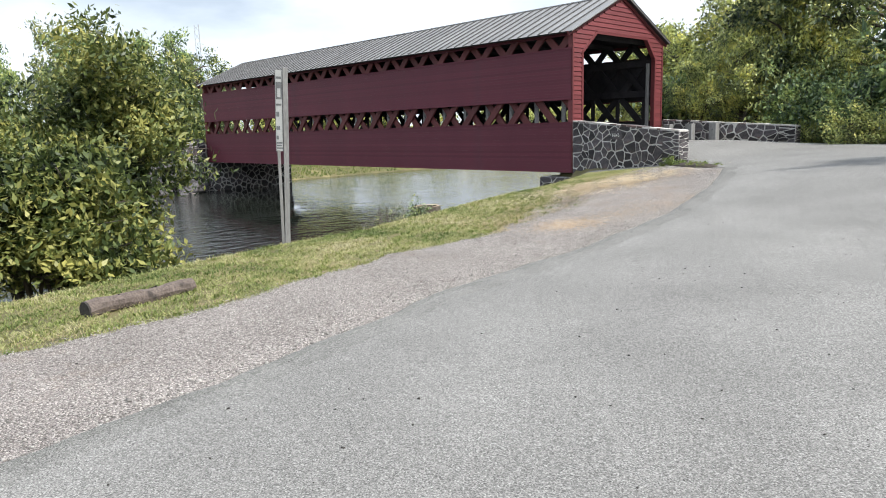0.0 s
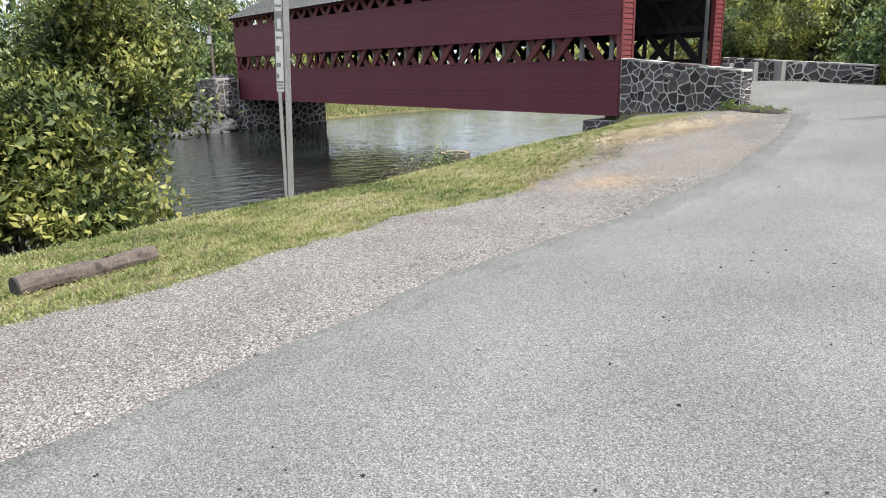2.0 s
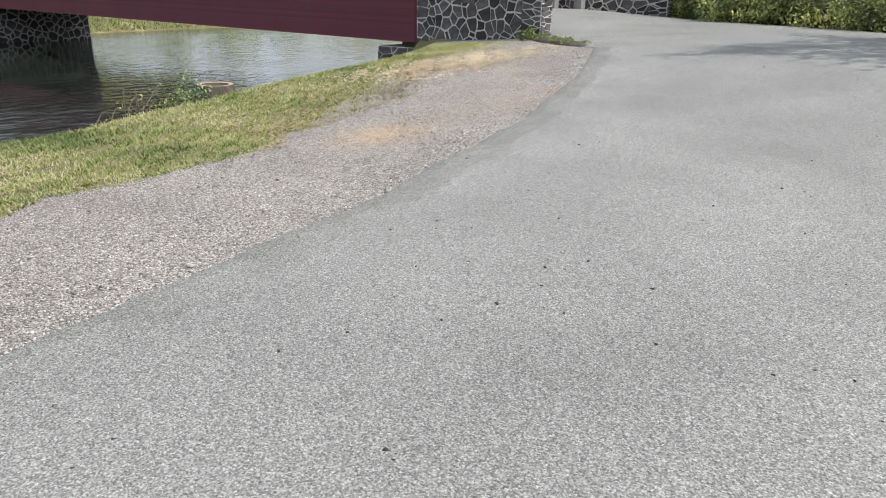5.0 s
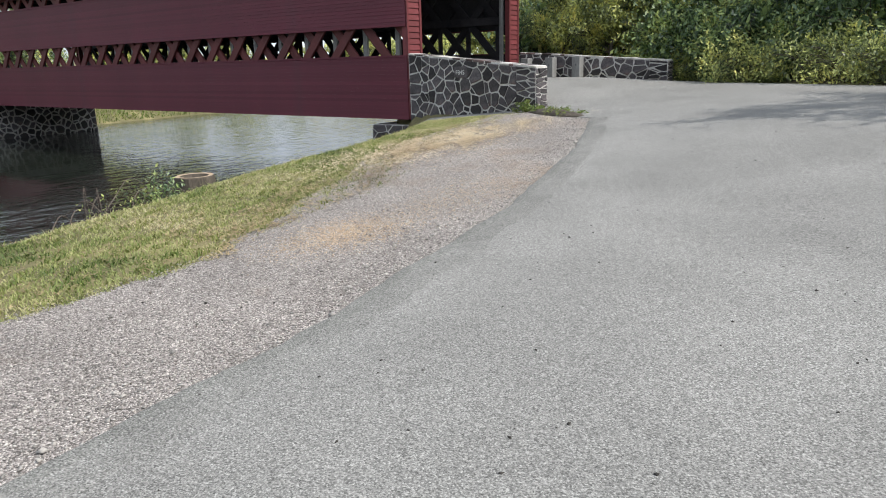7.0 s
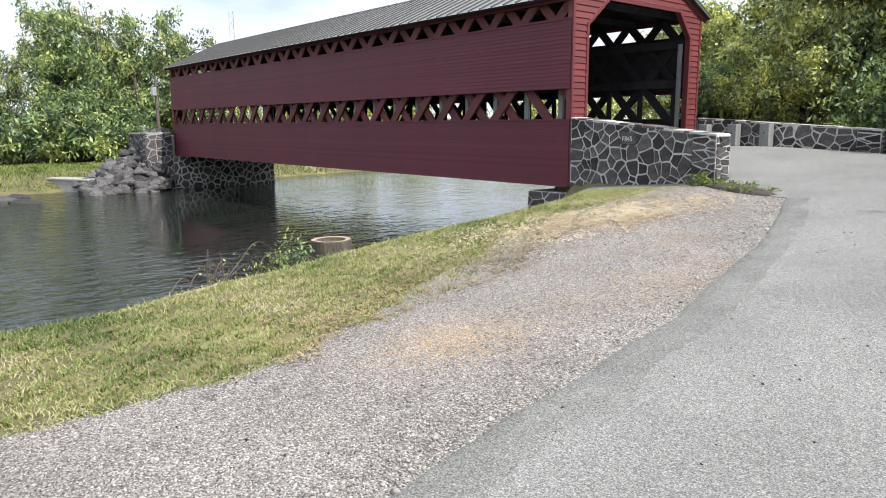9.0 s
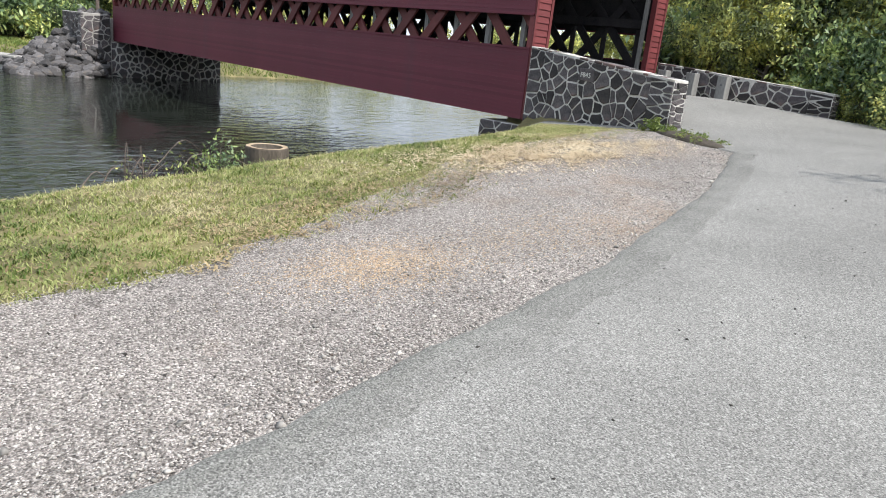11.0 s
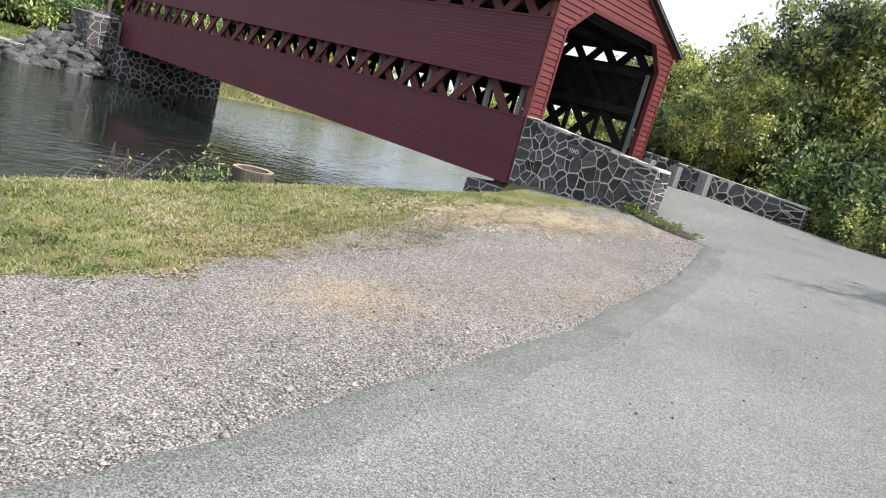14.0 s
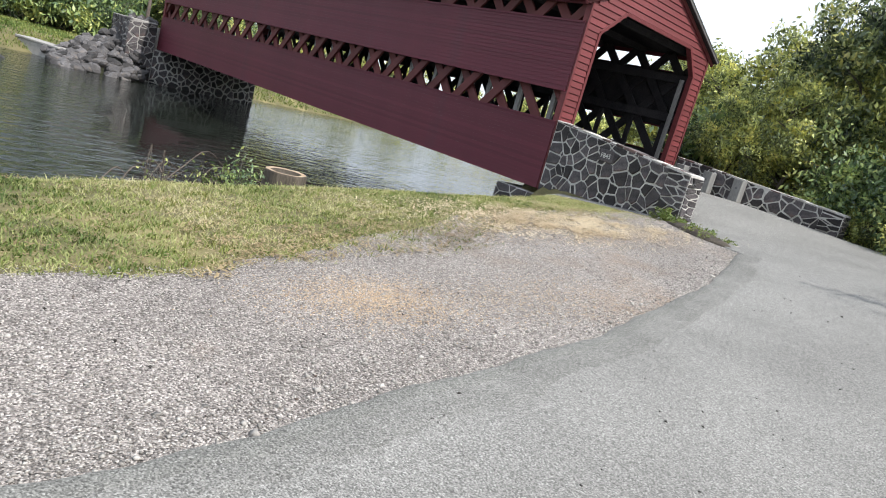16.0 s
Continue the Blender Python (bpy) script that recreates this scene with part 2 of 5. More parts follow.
MORTAR = shade("pale_lime_mortar", (0.32, 0.315, 0.305), (0.64, 0.625, 0.60), 5, 60, 0.95, 0.6, 0.006, stain=(0.33, 0.31, 0.285), stain_scale=1.6, stain_at=0.56)
STONE = shade("diabase_stone", (0.024, 0.022, 0.026), (0.098, 0.088, 0.092), 4, 30, 0.85, 0.9, 0.025, each=0.68, stain=(0.105, 0.068, 0.062), stain_scale=1.1, stain_at=0.55)
ROCK = shade("riprap_rock", (0.035, 0.034, 0.038), (0.115, 0.11, 0.112), 1.5, 14, 0.9, 0.9, 0.05, each=0.7, stain=(0.106, 0.0897, 0.0767), stain_scale=1.1, stain_at=0.58)
CONCRETE = shade("old_concrete", (0.225, 0.217, 0.21), (0.375, 0.367, 0.352), 2, 30, 0.9, 0.4, 0.006)
BARK = shade("tree_bark", (0.04, 0.0336, 0.0272), (0.128, 0.108, 0.088), 5, 30, 0.95, 0.8, 0.02, stretch=(1, 1, 0.25))
LOG = shade("weathered_log", (0.052, 0.040, 0.036), (0.185, 0.148, 0.128), 5, 40, 0.9, 0.9, 0.02, stain=(0.045, 0.036, 0.032), stain_scale=5.0, stain_at=0.55)
EARTH = shade("dark_earth", (0.028, 0.023, 0.018), (0.085, 0.068, 0.05), 5, 45, 0.95, 0.9, 0.02)
CUT = shade("sawn_wood", (0.274, 0.194, 0.122), (0.432, 0.338, 0.238), 5, 50, 0.85, 0.3, 0.004)
DARK_WOOD = shade("near_black_wood", (0.02, 0.018, 0.017), (0.05, 0.045, 0.04), 6, 40, 0.9, 0.4, 0.005)
SIGN = shade("faded_sign_face", (0.255, 0.264, 0.264), (0.357, 0.365, 0.365), 2, 30, 0.6, 0.1, 0.002)
INK = shade("faded_dark_ink", (0.07, 0.075, 0.08), (0.12, 0.125, 0.13), 8, 40, 0.7, 0)
PALE_INK = shade("pale_painted_letters", (0.55, 0.55, 0.53), (0.70, 0.70, 0.68), 8, 40, 0.7, 0)
STEEL = shade("galvanised_steel", (0.35, 0.36, 0.37), (0.5, 0.5, 0.51), 3, 30, 0.5, 0.1, 0.002, metal=0.7)
BED = shade("river_mud", (0.035, 0.032, 0.02), (0.07, 0.06, 0.04), 2, 20, 0.9, 0.3)
GRASS = leaf_paint("mown_grass", [(0.098, 0.139, 0.0424), (0.196, 0.236, 0.0803), (0.304, 0.33, 0.128), (0.412, 0.396, 0.195), (0.51, 0.463, 0.301)])
# Crown leaves: lowest tones paint in inner shade, top tones sunlit clumps.
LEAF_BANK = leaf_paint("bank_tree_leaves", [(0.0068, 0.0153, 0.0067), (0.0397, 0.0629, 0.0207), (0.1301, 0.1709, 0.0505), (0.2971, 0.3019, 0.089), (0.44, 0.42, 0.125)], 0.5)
LEAF_OLIVE = leaf_paint("olive_leaves_sun_and_shade", [(0.0088, 0.0185, 0.0122), (0.0658, 0.1004, 0.0494), (0.2769, 0.3346, 0.1301), (0.675, 0.6199, 0.2074)], 0.7)
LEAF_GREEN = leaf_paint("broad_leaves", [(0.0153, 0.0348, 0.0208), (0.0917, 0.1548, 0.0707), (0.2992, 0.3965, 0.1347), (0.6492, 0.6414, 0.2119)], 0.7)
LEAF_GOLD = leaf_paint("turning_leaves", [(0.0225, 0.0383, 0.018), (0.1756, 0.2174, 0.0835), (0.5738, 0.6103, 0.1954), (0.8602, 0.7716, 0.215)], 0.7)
DEAD_GRASS = leaf_paint("dead_grass", [(0.16, 0.115, 0.06), (0.30, 0.225, 0.125), (0.46, 0.36, 0.21)])
LEAF_WEED = leaf_paint("weeds", [(0.06, 0.105, 0.025), (0.12, 0.175, 0.042), (0.2, 0.24, 0.065), (0.29, 0.285, 0.1)])


def water_paint():
    m = bpy.data.materials.new("river_water")
    m.use_nodes = True
    n, l = m.node_tree.nodes, m.node_tree.links
    b = n["Principled BSDF"]
    b.inputs["Base Color"].default_value = (0.014, 0.017, 0.014, 1)
    b.inputs["Roughness"].default_value, b.inputs["IOR"].default_value = 0.04, 1.333
    at, mp = n.new("ShaderNodeTexCoord"), n.new("ShaderNodeMapping")
    mp.inputs["Scale"].default_value = (1.0, 0.55, 1.0)
    mp.inputs["Rotation"].default_value = (0, 0, 0.5)
    l.new(at.outputs["Object"], mp.inputs["Vector"])
    a, c = n.new("ShaderNodeTexNoise"), n.new("ShaderNodeTexNoise")
    a.inputs["Scale"].default_value, a.inputs["Detail"].default_value = 2.1, 4
    c.inputs["Scale"].default_value, c.inputs["Detail"].default_value = 0.16, 2
    l.new(mp.outputs[0], a.inputs["Vector"])
    l.new(mp.outputs[0], c.inputs["Vector"])
    mul = n.new("ShaderNodeMath")
    mul.operation = "MULTIPLY"
    l.new(a.outputs[0], mul.inputs[0])
    l.new(c.outputs[0], mul.inputs[1])
    # a still pool in the lee of the far abutment, long and narrow
    off, calm, still = n.new("ShaderNodeVectorMath"), n.new("ShaderNodeMapRange"), n.new("ShaderNodeMath")
    off.operation, off.inputs[1].default_value = "ADD", (18.0, 3.4, 0.0)
    l.new(at.outputs["Object"], off.inputs[0])
    sides = []
    for way, half in (((0.91, -0.41, 0), 13.0), ((0.41, 0.91, 0), 2.0)):
        dot, sq = n.new("ShaderNodeVectorMath"), n.new("ShaderNodeMath")
        dot.operation, sq.operation = "DOT_PRODUCT", "POWER"
        dot.inputs[1].default_value, sq.inputs[1].default_value = Vector(way) / half, 2.0
        l.new(off.outputs[0], dot.inputs[0])
        l.new(dot.outputs["Value"], sq.inputs[0])
        sides.append(sq)
    size, waver = n.new("ShaderNodeMath"), n.new("ShaderNodeMath")
    l.new(sides[0].outputs[0], size.inputs[0])
    l.new(sides[1].outputs[0], size.inputs[1])
    waver.operation = "ADD"
    l.new(size.outputs[0], waver.inputs[0])
    l.new(c.outputs[0], waver.inputs[1])
    still.operation = "MULTIPLY"
    calm.interpolation_type = "SMOOTHSTEP"
    calm.inputs[1].default_value, calm.inputs[2].default_value = 1.0, 2.1
    calm.inputs[3].default_value, calm.inputs[4].default_value = 0.06, 1.0
    l.new(waver.outputs[0], calm.inputs[0])
    l.new(mul.outputs[0], still.inputs[0])
    l.new(calm.outputs[0], still.inputs[1])
    # livelier on the open reach, quieter upstream of the bridge
    axis, reach, wave = n.new("ShaderNodeSeparateXYZ"), n.new("ShaderNodeMapRange"), n.new("ShaderNodeMath")
    wave.operation = "MULTIPLY"
    l.new(at.outputs["Object"], axis.inputs[0])
    l.new(axis.outputs[1], reach.inputs[0])
    reach.inputs[1].default_value, reach.inputs[2].default_value = -8.0, -1.0
    reach.inputs[3].default_value, reach.inputs[4].default_value = 1.0, 0.42
    l.new(still.outputs[0], wave.inputs[0])
    l.new(reach.outputs[0], wave.inputs[1])
    bp = n.new("ShaderNodeBump")
    bp.inputs["Strength"].default_value, bp.inputs["Distance"].default_value = 1.0, 0.24
    l.new(wave.outputs[0], bp.inputs["Height"])
    l.new(bp.outputs[0], b.inputs["Normal"])
    return m


WATER = water_paint()


# ---- mesh helpers ----
def np_mesh(name, verts, faces):
    """A mesh from arrays; all faces have the same number of corners."""
    verts, faces = np.asarray(verts, np.float32), np.asarray(faces, np.int32)
    me = bpy.data.meshes.new(name)
    me.vertices.add(len(verts))
    me.vertices.foreach_set("co", verts.ravel())
    k = faces.shape[1]
    me.loops.add(faces.size)
    me.loops.foreach_set("vertex_index", faces.ravel())
    me.polygons.add(len(faces))
    me.polygons.foreach_set("loop_start", np.arange(0, faces.size, k, dtype=np.int32))
    me.update(calc_edges=True)
    return me


def part(name, data, material, parent=None, label="", at=None):
    """Links a mesh or a bmesh as one object, under a thing or a part where one is given."""
    if isinstance(data, bmesh.types.BMesh):
        me = bpy.data.meshes.new(name)
        data.to_mesh(me)
        data.free()
        data = me
    if material and not data.materials:
        data.materials.append(material)
    ob = new(name, data)
    if parent:
        ob.parent = parent
    if at is not None:
        ob.matrix_basis = at
    if label:
        ob["label"] = label
    return ob


def thing(name, label, category, at=None, group="", kind=""):
    ob = tagged(new(name), label, category, group, kind)
    if at is not None:
        ob.matrix_basis = at
    return ob


def box(x0, x1, y0, y1, z0, z1, bevel=0.0, bm=None):
    bm = bm or bmesh.new()
    made = bmesh.ops.create_cube(bm, size=1, matrix=Matrix.Translation(((x0 + x1) / 2, (y0 + y1) / 2, (z0 + z1) / 2)) @ Matrix.Diagonal((x1 - x0, y1 - y0, z1 - z0, 1)))
    if bevel:
        edges = list({e for v in made["verts"] for e in v.link_edges})
        bmesh.ops.bevel(bm, geom=edges, offset=bevel, segments=1, affect="EDGES")
    return bm


def prism(outline, depth, bevel=0.0):
    """An outline in x and y raised to depth, its upper rim eased by bevel."""
    n = len(outline)
    p = np.asarray(outline, float)
    mid = p.mean(0)
    reach = np.maximum(np.linalg.norm(p - mid, axis=1, keepdims=True), 1e-3)
    top = p + (mid - p) * np.minimum(bevel / reach, 0.4)
    rings = [np.c_[p, np.zeros(n)], np.c_[p, np.full(n, max(depth - bevel, depth * 0.4))], np.c_[top, np.full(n, depth)]]
    bm = bmesh.new()
    vs = [[bm.verts.new(c) for c in ring] for ring in rings]
    for a, b in zip(vs, vs[1:]):
        for i in range(n):
            bm.faces.new((a[i], a[(i + 1) % n], b[(i + 1) % n], b[i]))
    bm.faces.new(vs[-1])
    bm.faces.new(vs[0][::-1])
    return bm


def tube(points, radii, sides=7, bm=None):
    """A tapered limb along points."""
    bm = bm or bmesh.new()
    rings = []
    for i, (p, r) in enumerate(zip(points, radii)):
        a, b = Vector(points[max(i - 1, 0)]), Vector(points[min(i + 1, len(points) - 1)])
        q = (b - a).to_track_quat("Z", "Y")
        rings.append([bm.verts.new(Vector(p) + q @ Vector((r * math.cos(k * math.tau / sides), r * math.sin(k * math.tau / sides), 0))) for k in range(sides)])
    for a, b in zip(rings, rings[1:]):
        for k in range(sides):
            bm.faces.new((a[k], a[(k + 1) % sides], b[(k + 1) % sides], b[k]))
    bm.faces.new(rings[-1])
    bm.faces.new(rings[0][::-1])
    return bm


def clip(poly, p, nrm):
    """The side of a polygon that lies behind the line through p with that normal."""
    out = []
    for i in range(len(poly)):
        a, b = poly[i], poly[(i + 1) % len(poly)]
        da, db = (a - p) @ nrm, (b - p) @ nrm
        if da <= 0:
            out.append(a)
        if da * db < 0:
            out.append(a + (b - a) * da / (da - db))
    return out


def rubble(outline, size, rng, joint=0.011, squash=1.0, wild=0.62):
    """Irregular stones of many sizes that fill an outline in the plane, with a joint between them."""
    o = np.asarray(outline, float)
    lo, hi = o.min(0), o.max(0)
    seeds = []
    rows = max(1, round((hi[1] - lo[1]) / (size * squash)))
    cols = max(1, round((hi[0] - lo[0]) / size))
    for r in range(rows):
        for c in range(cols):
            if rng.random() > 0.06:
                seeds.append(lo + np.array([(c + 0.5 * (r % 2) + 0.25 + rng.uniform(-wild, wild)) / cols, (r + 0.5 + rng.uniform(-wild, wild) * 0.8) / rows]) * (hi - lo))
    seeds = np.array(seeds)
    weight = (size * rng.uniform(0.0, 0.80, len(seeds))) ** 2
    shrink = np.array([1.0, 1.0 / squash])
    cells = []
    for i, s in enumerate(seeds):
        poly = [np.array(v) for v in o]
        near = np.argsort(((seeds - s) ** 2).sum(1))[1:24]
        for j in near:
            d = (seeds[j] - s) * shrink
            ln = np.linalg.norm(d)
            if ln < 0.03:
                continue
            nrm = d * shrink
            nl = np.linalg.norm(nrm)
            f = 0.5 + (weight[i] - weight[j]) / (2 * ln * ln)
            gap = joint * rng.uniform(0.7, 1.4)
            poly = clip(poly, s + (seeds[j] - s) * f - nrm / nl * gap, nrm / nl)
            if len(poly) < 3:
                break
        if len(poly) >= 3:
            a = np.array(poly)
            area = 0.5 * abs(np.dot(a[:, 0], np.roll(a[:, 1], 1)) - np.dot(a[:, 1], np.roll(a[:, 0], 1)))
            if area > 0.003:
                # wavering edges: each side gains a nudged middle point
                mids = (a + np.roll(a, -1, 0)) / 2
                side = np.linalg.norm(np.roll(a, -1, 0) - a, axis=1, keepdims=True)
                mids += (a.mean(0) - mids) * rng.uniform(-0.03, 0.10, (len(a), 1)) * (side > 0.06)
                pulled = a + (a.mean(0) - a) * rng.uniform(0.0, 0.08, (len(a), 1))
                cells.append(np.stack([pulled, mids], 1).reshape(-1, 2))
    return cells


def stone_face(parent, outline, frame_m, size, seed, joint=0.011, squash=1.0, depth=0.03):
    """Stones as parts on a wall's face; frame_m carries the face's plane (x along, y up, z outward)."""
    rng = np.random.default_rng(seed)
    for cell in rubble(outline, size, rng, joint, squash):
        mid = cell.mean(0)
        ob = part("stone", prism(cell - mid, depth * rng.uniform(0.6, 1.6), 0.016), STONE, parent)
        ob.matrix_basis = frame_m @ Matrix.Translation((mid[0], mid[1], -0.006)) @ pose(0, 0, 0, rng.normal(0, 1.6), rng.normal(0, 1.6))


def face_frame(a, b, z=0.0):
    """The plane of an upright face from a to b: x along it, y up, z outward to the right of the way."""
    along = (Vector((*b, 0)) - Vector((*a, 0))).normalized()
    up, out = Vector((0, 0, 1)), Vector((along.y, -along.x, 0))
    m = Matrix((along, up, out)).transposed().to_4x4()
    m.translation = (*a, z)
    return m


# ---- lie of the land ----
def sstep(a, b, v):
    t = np.clip((v - a) / (b - a), 0, 1)
    return t * t * (3 - 2 * t)


def crest_x(y):
    """Where the lawn tips over into the river bank."""
    return 0.18 * sstep(-1.0, -4.0, y) + np.interp(y, [-60, -22, -19.7, -17.6, -16.7, -15.4, -14.4, -13.4, -12.5, -11, -10, -8.9, -7.2, -5, -2.8, -1.5, -0.2, 0.3, 7.5, 12, 20, 32, 70],
                     [2.0, 5.6, 5.45, 5.0, 4.85, 4.7, 4.68, 4.7, 4.32, 4.03, 3.68, 3.42, 3.0, 2.55, 2.1, 1.7, 1.0, -0.6, -0.6, -4.5, -11, -15, -18])


def lie(x, y):
    """Height of the near bank's lawn and road: level by the walk, rising to the bridge."""
    x, y = np.asarray(x, float), np.asarray(y, float)
    ye = np.where(y < -20, -20 + 6 * np.tanh((y + 20) / 12), y)
    xe = np.where(x > 14, 14 + 6 * np.tanh((x - 14) / 9), x)
    walked = 0.0235 * xe + 0.0232 * ye - 0.1326
    xr = x + sstep(-5, -14, y) * 0.75 * np.maximum(0, 8.5 - x)
    xr = np.where(xr > 14, 14 + 3 * np.tanh((xr - 14) / 9), xr)
    rise = 0.0917 * xr + 0.0571 * ye - 0.1305
    rise = 0.66 - np.logaddexp(0, (0.66 - rise) * 9) / 9
    up = sstep(-11.5, -3.5, y)
    z = walked * (1 - up) + rise * up
    past = sstep(4.0, 7.0, x)
    near = sstep(6.8, 2.6, np.hypot(x - 1.0, y - 4.0)) * sstep(0, 1, (y + 0.2 + 1.2 * past) / (0.45 + 1.4 * past))
    return z * (1 - near) + 0.86 * near


def ground_z(x, y):
    """The one sheet of ground: near bank, river bed, far bank."""
    x, y = np.asarray(x, float), np.asarray(y, float)
    d = np.maximum(0, crest_x(y) - x)
    steep = sstep(-0.4, 0.3, y) * sstep(10, 7, y)
    near = lie(x, y) - (0.26 + 3.0 * steep) * d - 0.08 * d * d
    far = -3.3 + 2.45 * sstep(-29.0, -38.0, x + 2.0 * np.sin(y * 0.07)) + 0.02 * np.maximum(0, -40 - x)
    ends = -3.3 + 3.6 * np.maximum(sstep(46, 58, y), sstep(-120, -160, y))
    return np.maximum(np.maximum(near, far), np.maximum(ends, -3.3))


ROAD_Y = [-60, -30, -21, -19.6, -18.7, -17.6, -16.8, -15.9, -15.2, -14.2, -13.5, -12.5, -11.7, -10.9, -10, -8.6, -6.8, -5.4, -4.8, -3.7]
ROAD_X = [11.2, 11.3, 11.1, 10.9, 10.68, 10.48, 10.2, 10.1, 10.06, 10.04, 9.98, 9.78, 9.64, 9.47, 9.37, 9.06, 8.67, 8.2, 7.93, 7.55]
LAWN_Y = [-60, -30, -20, -19, -18.1, -17.4, -16.6, -15.85, -15.3, -14.7, -14.2, -13.4, -12.9, -12.6, -12.4, -12, -11.5, -10.7, -9.9, -9, -8, -6, -4, -2, -0.5]
LAWN_X = [8.3, 8.4, 8.37, 8.34, 8.22, 8.03, 7.92, 7.86, 7.5, 7.58, 7.62, 7.68, 7.64, 7.54, 7.32, 7.16, 7.15, 7.0, 6.95, 6.7, 6.0, 5.3, 4.9, 4.7, 4.45]


def wobble(y, k, amp):
    """An irregular waver that never repeats along the walk."""
    y = np.asarray(y, float)
    drift = y + 0.6 * np.sin(y * 0.61 + k) + 0.35 * np.sin(y * 1.37 + 2.1 * k)
    return amp * (0.9 * np.sin(drift * 1.13 + k) + 0.6 * np.sin(drift * 2.71 + 2 * k) + 0.45 * np.sin(y * 7.3 + 1.9 * np.sin(y * 1.9)) + 0.35 * np.sin(y * 17.9 + 2.3 * np.sin(y * 3.1 + k)))


def road_edge(y):
    return np.interp(y, ROAD_Y, ROAD_X) + wobble(y, 1.0, 0.022)


def lawn_edge(y):
    return np.interp(y, LAWN_Y, LAWN_X) + wobble(y, 4.0, 0.05)


def sheet(name, xs, ys, lift, material, label, category):
    """A strip of the ground: rows along ys, each from the first to the last of xs(y)."""
    rows = [xs(y) for y in ys]
    n = len(rows[0])
    v = []
    for y, r in zip(ys, rows):
        yy = np.full(n, y)
        v.append(np.c_[r, yy, ground_z(r, yy) + lift(r, yy)])
    v = np.concatenate(v)
    i = np.arange((len(ys) - 1) * n).reshape(-1, n)[:, :-1].ravel()
    me = np_mesh(name, v, np.c_[i, i + 1, i + n + 1, i + n])
    me.shade_smooth()
    ob = part(name, me, material)
    return tagged(ob, label, category, kind="structure")


def spread(fine_lo, fine_hi, step, reach):
    fine = np.arange(fine_lo, fine_hi + step / 2, step)
    out = step * 1.35 ** np.arange(1, 40)
    out = np.cumsum(out)
    out = out[out < reach]
    return np.r_[fine_lo - out[::-1], fine, fine_hi + out]


gx, gy = spread(-44, 20, 0.4, 1500), spread(-30, 26, 0.4, 1500)
X, Y = np.meshgrid(gx, gy)
nx = len(gx)
gi = np.arange((len(gy) - 1) * nx).reshape(-1, nx)[:, :-1].ravel()
ground_me = np_mesh("ground", np.c_[X.ravel(), Y.ravel(), ground_z(X, Y).ravel()], np.c_[gi, gi + 1, gi + nx + 1, gi + nx])
ground_me.shade_smooth()
tagged(part("ground", ground_me, SOIL), "grassy soil sloping down to a river bank", "ground", kind="structure")

tagged(part("water", np_mesh("water", [(-40, -160, -1.9), (8, -160, -1.9), (8, 160, -1.9), (-40, 160, -1.9)], [(0, 1, 2, 3)]), WATER),
       "dark green rippled river water under the bridge", "river", kind="structure")

ys_near = np.arange(-40, -3.6, 0.1)
sheet("gravel_shoulder", lambda y: np.linspace(lawn_edge(y) - 0.05 - 0.95 * float(sstep(-12.6, -9.0, y)), road_edge(y) + 0.12, 30), np.arange(-40, -1.0, 0.1),
      lambda x, y: np.r_[-0.02, np.full(len(x) - 1, 0.012)], GRAVEL, "pale crushed gravel shoulder along the road", "gravel")


def asphalt_row(y):
    """Left edge follows the shoulder, then runs back round the weedy tip to the wing walls."""
    if y < -3.7:
        left = road_edge(y)
    elif y < -0.7:
        left = float(np.interp(y, [-3.7, -3.45, -2.4, -0.7], [7.5, 7.2, 6.2, 4.95])) + float(wobble(y, 2, 0.02))
    elif y < 6.4:
        left = 0.02
    else:
        left = 5.9
    right = min(26.0, 6.0 + (6.9 - y) / 0.75)
    return left + (right - left) * np.linspace(0, 1, 60) ** 1.4


sheet("road", asphalt_row, np.r_[np.arange(-60, -4, 0.25), np.arange(-4, 6.6, 0.1)], lambda x, y: np.r_[-0.03, np.full(len(x) - 1, 0.03)], ASPHALT,
      "worn light grey asphalt road with fine aggregate", "road")


sheet("road_margin", lambda y: np.linspace(road_edge(y) - 0.01, road_edge(y) + 0.42 + float(wobble(y * 1.7, 6, 0.035)), 8), np.arange(-30, -3.7, 0.1), lambda x, y: np.r_[0.024, np.full(len(x) - 2, 0.034), 0.022], ASPHALT_MID,
      "half-worn margin of the asphalt beside the gravel", "road")
sheet("road_rim", lambda y: np.linspace(road_edge(y) - 0.012, road_edge(y) + 0.16 + float(wobble(y * 1.3, 3, 0.018)), 6), np.arange(-30, -3.7, 0.1), lambda x, y: np.r_[0.022, np.full(len(x) - 2, 0.038), 0.026], ASPHALT_EDGE,
      "darker crumbling rim of the asphalt beside the gravel", "road")


# ---- the covered bridge ----
LEN, WID = 30.6, 6.6
bridge = thing("covered_bridge", "long barn-red covered bridge with lattice walls and metal roof", "covered bridge", pose(0, 0, 0, ry=0.42))
DECK = 0.88


def siding(parent, z0, z1, name, label, side, step=0.106):
    """A long clapboarded panel; every board is a piece."""
    y = 0.0 if side < 0 else WID
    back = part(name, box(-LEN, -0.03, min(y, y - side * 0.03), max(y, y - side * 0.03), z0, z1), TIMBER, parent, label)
    n = round((z1 - z0) / step)
    h = (z1 - z0) / n
    me = bpy.data.meshes.new("board")
    bm = box(-LEN, -0.01, -0.006, 0.006, -0.005, h + 0.003)
    bm.to_mesh(me)
    bm.free()
    me.materials.append(RED_SHADED)
    for k in range(n):
        part("board", me, None, back, at=pose(0, y + side * 0.022, z0 + k * h, rx=5.6 * side))
    return back


